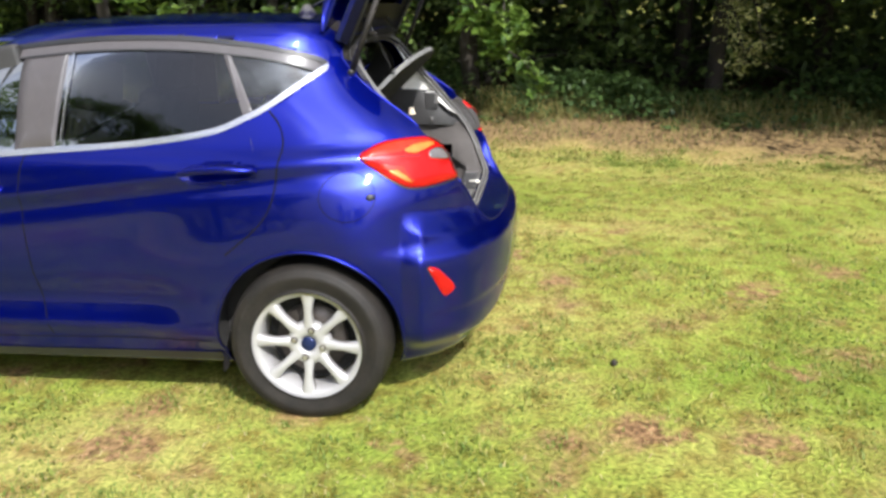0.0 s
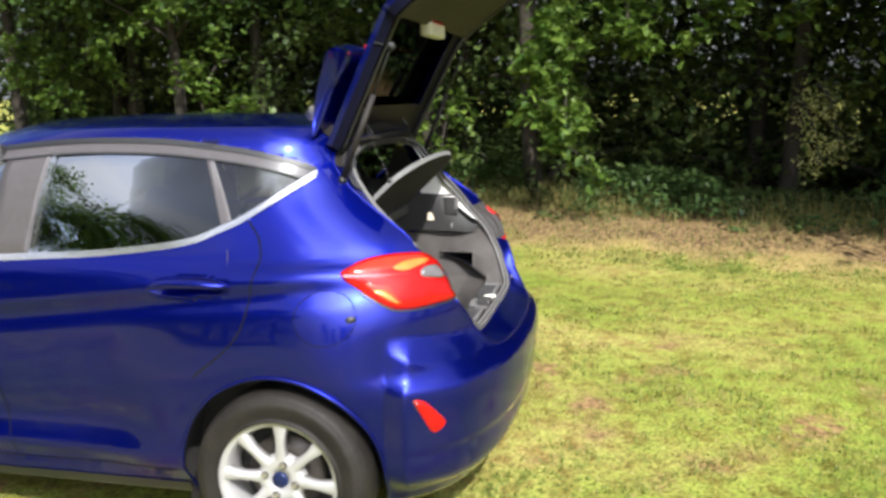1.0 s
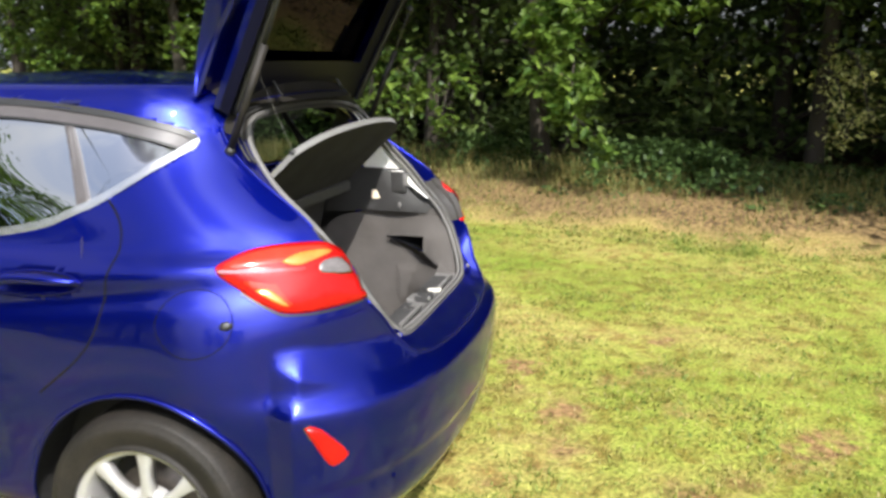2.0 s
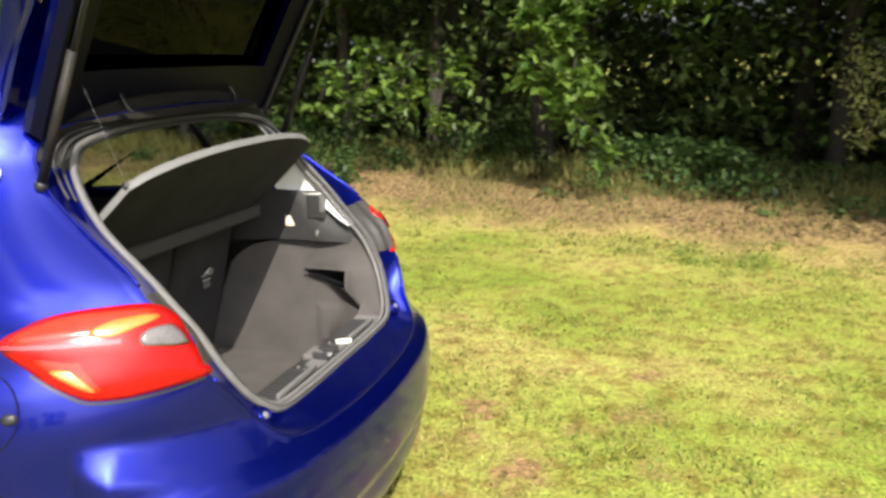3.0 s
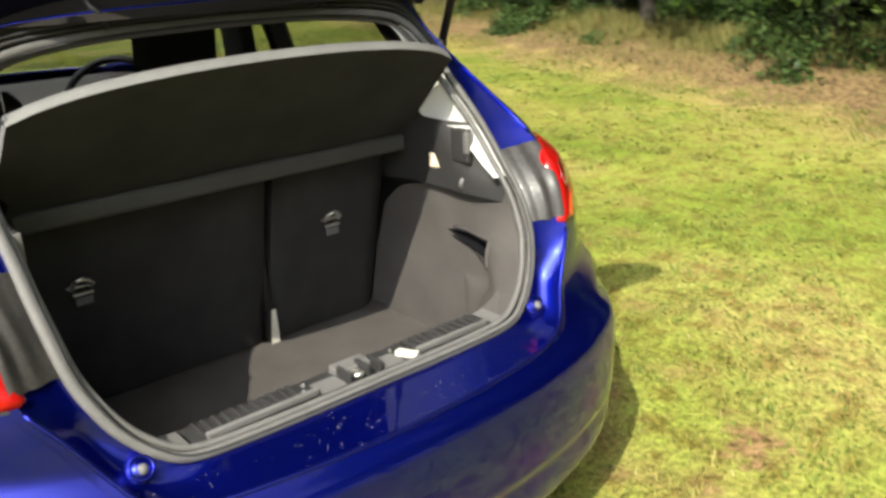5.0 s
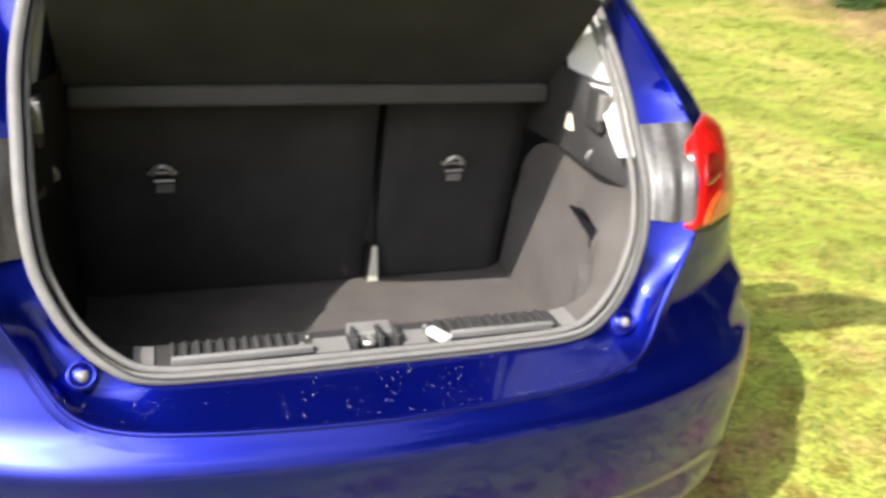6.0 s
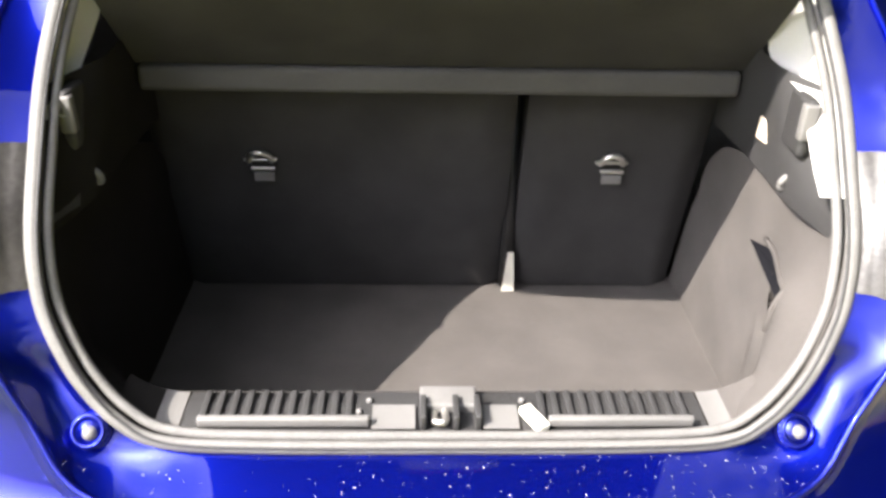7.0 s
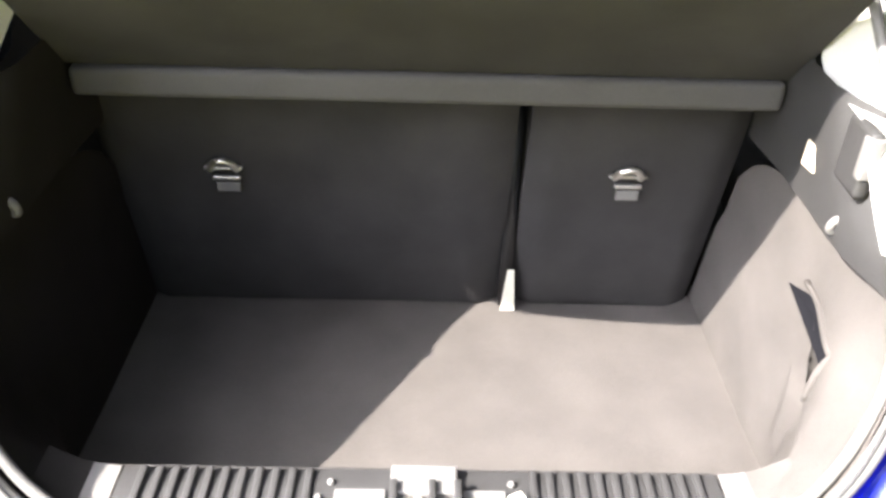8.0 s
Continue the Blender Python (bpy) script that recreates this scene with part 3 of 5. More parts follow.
REVERSE = spline([(-0.405, 0.916), (-0.415, 0.927), (-0.442, 0.930), (-0.458, 0.918), (-0.470, 0.900), (-0.470, 0.888), (-0.430, 0.892), (-0.410, 0.900)], 5, True)
REFLECTOR = shrink(REVERSE, 0.004)
LOW_AMBER = spline([(-0.372, 0.822), (-0.352, 0.862), (-0.395, 0.872), (-0.445, 0.868), (-0.478, 0.852), (-0.494, 0.824), (-0.455, 0.819), (-0.405, 0.816)], 5, True)
LOW_EDGE = spline([(-0.258, 0.870), (-0.335, 0.822), (-0.36, 0.811), (-0.405, 0.806), (-0.462, 0.808), (-0.500, 0.814)], 6)
for side in (-1, 1):
    lamp = part("tail_lamp", patch(LAMP, side, 0.001, 0.011, 9, 0.02, 5), LAMPRED, car, "red wrap-round tail lamp with amber and clear sections")
    if side < 0:
        # the sun's glow in the left lamp is put into two orange patches
        part("upper_lens", patch(UPPER_LENS, side, 0.0092, 0.003, 5, 0.005), LAMPPINK, lamp, "lighter red upper lens")
        part("amber_section", patch(UPPER_GLOW, side, 0.0118, 0.0015, 4, 0.003), LAMPGLOW, lamp, "amber lens patch with the sun's glow put into its colour")
        part("lower_lens", patch(LOWER_LENS, side, 0.0100, 0.002, 4, 0.004), LAMPPINK, lamp, "lighter red lower lens")
        part("amber_section", patch(LOWER_GLOW, side, 0.0118, 0.002, 4, 0.003), LAMPGLOW, lamp, "amber lens patch with the sun's glow put into its colour")
        part("reverse_section", patch(REVERSE, side, 0.0102, 0.003, 4, 0.004), LAMPSURR, lamp, "dark-rimmed reversing lens")
        part("reverse_reflector", patch(REFLECTOR, side, 0.0128, 0.001, 3, 0.002), LAMPWHITE, lamp, "clear silvery lens")
        part("lens_seam", strip(spline([(-0.205, 0.920), (-0.28, 0.916), (-0.34, 0.914), (-0.385, 0.912)], 8), side, 0.007, 0.0124), LAMPDEEP, lamp)
    else:
        part("deep_section", patch(REVERSE, side, 0.0112, 0.0006, 4, 0.002), LAMPDEEP, lamp, "deep red fog lens")
        part("amber_section", patch(LOW_AMBER, side, 0.0112, 0.0006, 4, 0.002), LAMPAMBER, lamp, "orange lower lens")
    part("lamp_rim", strip(LOW_EDGE, side, 0.005 if side < 0 else 0.010, 0.004), BLACK, lamp, "black edge under the lens")
    refl = spline([(-0.425, 0.548), (-0.455, 0.538), (-0.520, 0.462), (-0.525, 0.440), (-0.505, 0.432), (-0.475, 0.430), (-0.455, 0.470), (-0.432, 0.525)], 5, True)
    marker = part("rear_reflector", patch(refl, side, 0.003, 0.004, 3, 0.008), LAMPRED if side < 0 else LAMPAMBER, car, "red reflector let into the bumper corner" if side < 0 else "orange-red reflector let into the bumper corner")
    part("reflector_rim", strip(refl + refl[:1], side, 0.007, 0.002), BLACK, marker)
    # lamp base inside the opening
    rows = jamb_rows(0.006)
    ids = [i for i, p in enumerate(RIM_ALL) if 0.822 < p.z < 0.990 and p.x * side > 0]
    fold = (0.010, 0.0, -0.006, -0.002, 0.003, -0.001, -0.012, -0.010, -0.002, 0.001, 0.0, 0.010)
    sheet = [[r[i] + Vector((side * 0.002, fold[k] * (0.7 + 0.3 * math.sin(0.4 * j)), 0)) for j, i in enumerate(ids)] for k, r in enumerate(rows)]
    part("lamp_base", grid(sheet), LAMPDARK, car, "dusty grey tail lamp base beside the opening")

# the rubber buffers on the jamb
for side in (-1, 1):
    seat_at = min((p for r in jamb_rows() for p in r), key=lambda p: (p - Vector((side * 0.430, -0.510, 0.646))).length)
    m = Matrix.Translation(seat_at + Vector((0, -0.006, 0.004))) @ Matrix.Rotation(radians(52), 4, "X")
    bm = bmesh.new()
    bmesh.ops.create_cone(bm, cap_ends=True, segments=24, radius1=0.0245, radius2=0.021, depth=0.020, matrix=m)
    bmesh.ops.bevel(bm, geom=bm.edges[:], offset=0.003, segments=2, affect="EDGES")
    stop = part("buffer", bm, PAINT, car, "round bump stop on the boot jamb")
    bm = bmesh.new()
    bmesh.ops.create_uvsphere(bm, u_segments=16, v_segments=10, radius=0.0095, matrix=m @ Matrix.Translation((0.002, -0.002, 0.007)))
    part("buffer_nub", bm, GREYTRIM, stop, "grey rubber nub")
    ring = [m @ Vector((0.0185 * math.cos(a), 0.0185 * math.sin(a), 0.010)) for a in np.linspace(0, math.tau, 25)[:-1]]
    part("buffer_ring", tube(ring, 0.0030, 6, True), PAINT, stop)


# wheels
def lathe(profile, n=64):
    """Turned round the x axis: (x, radius) pairs."""
    return grid([[(x, r * math.cos(a), r * math.sin(a)) for x, r in profile] for a in [k * math.tau / n for k in range(n)] + [0]])


def wheel_meshes():
    tyre = lathe(spline([(-0.012, 0.198), (0.0, 0.206), (-0.004, 0.225), (-0.009, 0.250), (-0.003, 0.265), (0.003, 0.276), (0.020, 0.285), (0.045, 0.290), (0.10, 0.292), (0.155, 0.290), (0.18, 0.285), (0.195, 0.27), (0.19, 0.2)], 4), 72)
    rim = lathe([(0.014, 0.207), (0.002, 0.208), (-0.001, 0.204), (0.000, 0.197), (0.002, 0.184), (0.008, 0.178), (0.06, 0.172), (0.17, 0.172), (0.18, 0.198)], 72)
    spokes = []
    for k in range(8):
        a = k * math.tau / 8
        rows = []
        for t in np.linspace(0, 1, 9):
            r = 0.040 + t * 0.150
            w = 0.0115 + 0.014 * (1 - t) ** 3 + 0.015 * max(0, t - 0.45) ** 1.6 / 0.38
            x = 0.018 - 0.006 * math.sin(math.pi * t) - 0.016 * t
            ring = []
            for u, dx in ((-1, 0.030), (-1, 0.006), (-0.72, 0.0), (0.72, 0.0), (1, 0.006), (1, 0.030)):
                ring.append((x + dx, r * math.cos(a) - u * w * math.sin(a), r * math.sin(a) + u * w * math.cos(a)))
            rows.append(ring)
        spokes.append(grid(rows, True))
    hub = lathe([(0.05, 0.079), (0.026, 0.078), (0.0165, 0.070), (0.014, 0.060), (0.014, 0.031), (0.019, 0.029), (0.019, 0.0)], 40)
    cap = lathe([(0.019, 0.027), (0.012, 0.026), (0.009, 0.021), (0.008, 0.0)], 32)
    disc = lathe([(0.075, 0.06), (0.075, 0.128), (0.090, 0.128), (0.090, 0.06)], 48)
    return tyre, rim, merged(*spokes), hub, cap, disc


W_TYRE, W_RIM, W_SPOKE, W_HUB, W_CAP, W_DISC = wheel_meshes()


def wheel(y, side):
    w = part("wheel", W_RIM, ALLOY, car, "eight-spoke silver alloy wheel on a black tyre")
    w.matrix_basis = Matrix.Translation((side * 0.872, y, 0.275)) @ Matrix.Rotation(math.pi if side > 0 else 0, 4, "Z") @ Matrix.Rotation(radians(3), 4, "X")
    part("tyre", W_TYRE, RUBBER, w, "dusty black tyre")
    part("spoke_star", W_SPOKE, ALLOY, w)
    part("hub", W_HUB, ALLOY, w)
    part("centre_cap", W_CAP, BADGE, w, "dark blue centre cap")
    part("brake_disc", W_DISC, STEEL, w, "brown-grey brake disc")
    part("dust_shield", lathe([(0.11, 0.0), (0.11, 0.168)], 40), LINER, w)
    for k in range(4):
        a = math.radians(12 + 90 * k)
        # dark disc on the hub, in place of a recess in shade
        bm = bmesh.new()
        bmesh.ops.create_cone(bm, cap_ends=True, segments=16, radius1=0.0125, radius2=0.0125, depth=0.004, matrix=Matrix.Translation((0.0135, 0.052 * math.cos(a), 0.052 * math.sin(a))) @ Matrix.Rotation(radians(-90), 4, "Y"))
        part("nut_shade_disc", bm, STEEL, w, "dark disc for the shaded recess round a wheel nut", smooth=False)
        bm = bmesh.new()
        bmesh.ops.create_cone(bm, cap_ends=True, segments=6, radius1=0.0085, radius2=0.007, depth=0.012, matrix=Matrix.Translation((0.010, 0.052 * math.cos(a), 0.052 * math.sin(a))) @ Matrix.Rotation(radians(-90), 4, "Y"))
        part("wheel_nut", bm, METAL, w, smooth=False)


for side in (-1, 1):
    for y in (0.0, 2.493):
        wheel(y, side)
        rows = [[(side * (0.70 + 0.11 * u), y + 0.315 + 0.03 * math.cos(2.4 * t) - 0.012 * u, 0.135 + 0.20 * t) for u in np.linspace(0, 1, 5)] for t in np.linspace(0, 1, 8)]
        part("mud_deflector", merged(grid(rows), grid([[(p[0], p[1] + 0.008, p[2]) for p in r] for r in rows])), PILLAR, car, "grey plastic deflector ahead of the wheel")

# roof aerial and windscreen
bm = bmesh.new()
bmesh.ops.create_cone(bm, cap_ends=True, segments=20, radius1=0.032, radius2=0.009, depth=0.044, matrix=Matrix.Translation((0, 0.17, 1.402)) @ Matrix.Diagonal((0.7, 1.3, 1, 1)))
bmesh.ops.bevel(bm, geom=bm.edges[:], offset=0.004, segments=2, affect="EDGES")
aer = part("aerial_base", bm, GREYTRIM, car, "grey roof aerial base")
part("aerial_mast", tube([(0, 0.165, 1.405), (0, 0.12, 1.43), (0, 0.05, 1.458)], [0.006, 0.004, 0.003], 8), BLACK, aer)
rows = []
for z in np.linspace(0.985, 1.322, 12):
    yf = front_y(z)
    xw = 0.64 - (z - 0.985) * 0.36
    rows.append([(xw * u, yf - 0.75 + 0.75 * max(0.0, 1 - (abs(xw * u) / side_w(yf - 0.4, z)) ** 2.2) ** (1 / 2.2) - 0.008, z) for u in np.linspace(-1, 1, 20)])
screen = part("windscreen", grid(rows), WINGLASS, car)
screen.visible_shadow = False


# ---- the boot ----
def seal_at(z):
    """The opening's half width and place along the car at a height, above its lower edge."""
    pts = [p for p in SEALCURVE if p[2] > 0.652]
    zs = [p[2] for p in pts]
    return float(np.interp(z, zs, [p[0] for p in pts])), float(np.interp(z, zs, [p[1] for p in pts]))


def seat_y(z):
    return 0.128 - 0.255 * (z - 0.455)


floor_rows = []
for y in np.linspace(-0.445, 0.16, 16):
    floor_rows.append([(x, y, 0.462 + 0.002 * noise.noise(Vector((x * 9, y * 9, 3)))) for x in np.linspace(-0.515, 0.515, 24)])
part("boot_floor", grid(floor_rows), CARPET, car, "grey ribbed carpet on the boot floor")
part("boot_back_wall", grid([[(x, -0.445 + 0.012 * (1 - t), 0.46 + t * 0.192) for x in np.linspace(-0.40, 0.40, 16)] for t in np.linspace(0, 1, 6)]), CARPET, car)


def wall_x(y, z):
    bulge = sstep(-0.36, -0.12, y) * (1 - sstep(0.66, 0.80, z))
    return 0.492 - 0.004 * bulge + 0.02 * sstep(0.62, 0.9, z) * (1 - sstep(-0.35, 0.0, y)) - 0.010 * sstep(0.70, 0.86, z) * sstep(-0.30, 0.02, y)


def pocket_swell(y, z):
    """How far the trim stands out above and behind the pocket's mouth."""
    low = 0.762 - 0.45 * max(0.0, -0.222 - y)
    return 0.039 * sstep(low - 0.01, low + 0.01, z) * math.exp(-(max(0.0, abs(y + 0.375) - 0.01) / 0.085) ** 2 - (max(0.0, z - 0.755) / 0.065) ** 2)


def boot_wall(side):
    rows = []
    for z in np.linspace(0.458, 0.875, 61):
        xs, ys = seal_at(max(z, 0.662))
        if z < 0.70:
            k = 1 - sstep(0.56, 0.70, z)
            ys = ys * (1 - k) + (-0.445) * k
            xs = xs * (1 - k) + 0.40 * k
        ye = seat_y(z) + 0.03
        row = []
        for t in np.linspace(0, 1, 64):
            y = ys + (ye - ys) * t
            x = xs - 0.006 + (wall_x(y, z) - xs + 0.006) * sstep(0, 0.30, t)
            if side > 0:
                x -= pocket_swell(y, z)
            row.append((side * x, y, z - (0.030 * sstep(0.45, 0.80, t) + 0.075 * max(0.0, (t - 0.74) / 0.26) ** 2) * sstep(0.62, 0.875, z)))
        rows.append(row)
    v, f = grid(rows)
    if side > 0:
        # the mouth of the side pocket goes through
        mouth = [(p.y, p.z) for p in POCKET]
        f = [q for q in f if not inside(mouth, sum(v[i][1] for i in q) / 4, sum(v[i][2] for i in q) / 4)]
    return v, f


POCKET = [Vector((0.470, -0.218, 0.764)), Vector((0.478, -0.377, 0.773)), Vector((0.480, -0.379, 0.708))]
# the left trim is coloured darker, to carry the shade on that side
for side, stuff, label in ((-1, SHADECARPET, "boot side trim, left-hand shade put into its near-black carpet"), (1, CARPET, "grey carpeted boot side trim")):
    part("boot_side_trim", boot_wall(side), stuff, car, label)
    # dark ledge and upper trim
    rows = []
    for z in np.linspace(0.852, 1.02, 12):
        xs, ys = seal_at(max(z, 0.878))
        rows.append([(side * (xs - 0.008 + (0.462 + 0.14 * (1.02 - z) * 0.5 - xs) * sstep(0, 0.35, t) + 0.008), ys + 0.006 + (0.02 - ys) * t, z + 0.012 * math.sin(3 * t)) for t in np.linspace(0, 1, 14)])
    # left ledge darkened for its shade as well
    part("shelf_ledge", grid(rows), DARKTRIM if side > 0 else SHADECARPET, car, "dark moulded shelf support")
    def trim_rows(zs, width, inward):
        out = []
        for z in zs:
            xs, ys = seal_at(z)
            k = sstep(0.95, 1.10, z) * (1 - sstep(1.15, 1.27, z)) if side < 0 else 0.0
            ys += 0.022 * k
            out.append([(side * (xs - 0.004 + 0.008 * k - inward * t + 0.006 * math.sin(math.pi * t)), ys + 0.006 + width(z) * t, z) for t in np.linspace(0, 1, 6)])
        return out

    def trim_w(z):
        if side < 0:
            return 0.012 + 0.105 * sstep(0.96, 1.08, z)
        return float(np.interp(z, (0.918, 0.94, 0.97, 1.015, 1.020, 1.035, 1.06, 1.09, 1.12, 1.16, 1.24), (0.006, 0.022, 0.034, 0.040, 0.150, 0.158, 0.140, 0.100, 0.058, 0.030, 0.012)))

    if side > 0:
        rows = trim_rows(list(np.linspace(0.918, 1.014, 14)) + [1.017, 1.020] + list(np.linspace(1.026, 1.24, 26)), trim_w, 0.034)
    else:
        # left sheet added to keep quarter-window light off the boot floor
        part("lower_pillar_trim", grid(trim_rows(list(np.linspace(0.87, 1.003, 8)), lambda z: 0.10, 0.020)), DARKTRIM, car, "dark lower pillar trim, added to block light leaking past the seal")
        rows = trim_rows(list(np.linspace(0.985, 1.24, 14)), trim_w, 0.022)
    part("pillar_trim", grid(rows), PALETRIM, car, "pale rear pillar trim")
    rows = []
    for z in np.linspace(0.99, 1.30, 12):
        xs, ys = seal_at(min(z, 1.28))
        wdt = 0.012 + 0.030 * sstep(0.89, 1.0, z) + 0.150 * sstep(1.008, 1.018, z) * (1 - 0.8 * sstep(1.02, 1.20, z))
        y0 = ys + wdt
        rows.append([(side * (xs - (0.036 if side > 0 else 0.004) + 0.10 * t), y0 + (0.03 - 0.5 * (z - 1.15) - y0) * t, z) for t in np.linspace(0, 1, 6)])
    part("pillar_trim_inner", grid(rows), DARKTRIM, car)
    # shelf clip, hook
    clip = part("shelf_clip", box(side * (0.476 if side > 0 else 0.488), -0.275, 0.975, 0.018, 0.060, 0.080, 0.008, None), DARKTRIM, car, "dark moulded clip for the shelf")
    part("clip_face", box(side * (0.474 if side > 0 else 0.486), -0.300, 0.985, 0.020, 0.016, 0.050, 0.004, None), GREYTRIM, clip)
    part("bag_hook", tube(spline([(side * 0.484, -0.278, 0.902), (side * 0.470, -0.277, 0.890), (side * 0.469, -0.276, 0.880), (side * 0.478, -0.274, 0.877)], 5), 0.0055, 8), GREYTRIM, car)
ob = part("boot_light", box(0, 0, 0, 0.012, 0.040, 0.036, 0.005), BULB, car, "small warm boot light lens")
ob.matrix_basis = pose(0.474, -0.186, 0.927, 0, 0, 10)

# the pocket in the right-hand trim: a dark wedge behind its mouth, and a bound edge
PA, PB, PC = POCKET
deep = Vector((0.075, 0.012, 0.0))
# near-black faces carry the shade inside the pocket
part("pocket_inside", ([PA, PB, PC, PB + deep, PC + deep], [(0, 3, 4), (1, 2, 4, 3), (0, 1, 3), (0, 4, 2)]), GAP, car, "inside of the side pocket, its deep shade put into black", smooth=False)
def on_trim(p, out=0.0):
    """A point of the pocket's edge, on the face of the trim."""
    xs, ys = seal_at(p.z)
    t = (p.y - ys) / (seat_y(p.z) + 0.03 - ys)
    return Vector((xs - 0.006 + (wall_x(p.y, p.z) - xs + 0.006) * sstep(0, 0.30, t) - 0.002 - pocket_swell(p.y, p.z + out), p.y, p.z))


edge = [on_trim(a.lerp(b, k / 8), out) for a, b, out in ((PA, PB, 0.01), (PB, PC, 0.015)) for k in range(9)]
part("pocket_edge", tube(edge, 0.0048, 6), CARPET, car)
# a raised pad low on the same trim
rows = []
for z in np.linspace(0.50, 0.655, 7):
    rows.append([on_trim(Vector((0, y, z))) + Vector((-0.003 if 0 < k < 7 and 0.51 < z < 0.65 else 0.002, 0, 0)) for k, y in enumerate(np.linspace(-0.395, -0.250, 8))])
part("boot_side_pad", grid(rows), CARPET, car, "carpeted pad low on the boot side trim", smooth=False)

# sill plate with ribs, striker and loop
sill = part("sill_plate", merged(grid([[(x, y, 0.6545 - 0.004 * (abs(y + 0.483) / 0.04) ** 2) for x in np.linspace(-0.335, 0.335, 20)] for y in np.linspace(-0.522, -0.442, 8)]), grid([[(x, -0.442 + 0.004 * k, 0.6505 - 0.02 * k) for x in np.linspace(-0.335, 0.335, 20)] for k in (0, 1, 2)])), DARKTRIM, car, "black ribbed plastic load sill plate")
for side, mid in ((-1, 0.205), (1, 0.222)):
    part("sill_front_bar", box(side * mid, -0.516, 0.663, 0.215 if side < 0 else 0.185, 0.010, 0.014, 0.003), GREYTRIM, sill)
for side in (-1, 1):
    for k in range(11):
        x = side * (0.125 + 0.0185 * k)
        part("rib", box(x, -0.480, 0.657, 0.0085, 0.060, 0.006, 0.0025), DARKTRIM, sill)
    for k in range(2):
        bm = bmesh.new()
        bmesh.ops.create_uvsphere(bm, u_segments=10, v_segments=6, radius=0.0045, matrix=Matrix.Translation((side * (0.100 + 0.012 * k), -0.468 - 0.022 * k, 0.656)))
        part("sill_screw", bm, GREYTRIM, sill)
    rows = [[(side * (0.338 + 0.075 * t), -0.525 + 0.08 * u, 0.652 + 0.03 * t ** 2) for u in np.linspace(0, 1, 6)] for t in np.linspace(0, 1, 11)]
    part("sill_end", grid(rows[:5]), GREYTRIM, car, "grey end plate of the load sill")
    # left corner takes the darkened carpet, for shade
    part("sill_corner", grid(rows[4:]), CARPET if side > 0 else SHADECARPET, car)
part("striker_cover", box(0.003, -0.470, 0.656, 0.074, 0.040, 0.022, 0.004), GREYTRIM, sill, "grey striker cover")
for x in (-0.030, 0.012, 0.040):
    part("striker_cheek", box(x, -0.500, 0.660, 0.008, 0.045, 0.030, 0.002), DARKTRIM, sill)
part("striker_loop", tube(spline([(-0.016, -0.488, 0.655), (-0.016, -0.515, 0.662), (-0.002, -0.518, 0.664), (-0.002, -0.488, 0.657)], 6), 0.005, 8), METAL, sill)
part("striker_recess", grid([[(x, -0.525 + 0.045 * t, 0.658 + 0.001 * t) for x in (-0.095, -0.085, -0.04)] for t in (0, 0.4, 1)]), GREYTRIM, sill)
part("striker_recess", grid([[(x, -0.525 + 0.045 * t, 0.658 + 0.001 * t) for x in (0.046, 0.085, 0.092)] for t in (0, 0.4, 1)]), GREYTRIM, sill)
rel = part("release_tab", box(0, 0, 0, 0.018, 0.046, 0.012, 0.003), LABELWHITE, sill, "pale plastic tab")
rel.matrix_basis = pose(0.112, -0.508, 0.660, 0, 0, 28)

# rear seat backs
def seat_back(name, x0, x1):
    rows = []
    for t in np.linspace(0, 1, 16):
        z = 0.466 + t * 0.480
        row = []
        for u in np.linspace(0, 1, 18):
            x = x0 + (x1 - x0) * u
            edge = min(u * (x1 - x0), (1 - u) * (x1 - x0), (1 - t) * 0.480 + 0.004)
            y = seat_y(z) + 0.022 * (1 - sstep(0, 0.035, edge)) - 0.003
            row.append((x, y, z))
        rows.append(row)
    front = [[(p[0], p[1] + 0.13, p[2]) for p in r] for r in rows]
    v, f = merged(grid(rows), grid(front), grid([rows[-1], front[-1]]), grid([[r[0] for r in rows], [r[0] for r in front]]), grid([[r[-1] for r in rows], [r[-1] for r in front]]))
    return part(name, (v, f), CLOTH, car, "black carpet-backed rear seat back")


left_back, right_back = seat_back("rear_seat_back", -0.50, 0.132), seat_back("rear_seat_back", 0.152, 0.475)
for x, owner in ((-0.312, left_back), (0.307, right_back)):
    y = seat_y(0.785) - 0.006
    hook = part("tether_hook", tube(spline([(x - 0.020, y, 0.772), (x - 0.015, y - 0.010, 0.786), (x, y - 0.014, 0.793), (x + 0.015, y - 0.010, 0.786), (x + 0.020, y, 0.772)], 5), 0.0055, 8), METAL, owner, "bright metal tether hook")
    part("hook_bar", box(x, y, 0.775, 0.058, 0.008, 0.005, 0.002), METAL, owner)
    part("hook_bar", box(x + 0.003, y + 0.002, 0.757, 0.042, 0.008, 0.006, 0.002), METAL, owner)
    part("hook_plate", box(x + 0.004, y + 0.005, 0.740, 0.036, 0.006, 0.018, 0.002), GREYTRIM, owner)
part("seat_gap", box(0.139, seat_y(0.70) + 0.05, 0.695, 0.020, 0.03, 0.44, 0.0), BLACK, car)
part("belt_tongue", grid([[(0.146 + u * (0.006 + 0.007 * t), seat_y(0.56 - 0.095 * t) - 0.010 - 0.016 * t, 0.56 - 0.095 * t) for u in (-1, -0.3, 0.3, 1)] for t in np.linspace(0, 1, 8)]), LABELWHITE, car, "pale belt strap end between the seat backs")

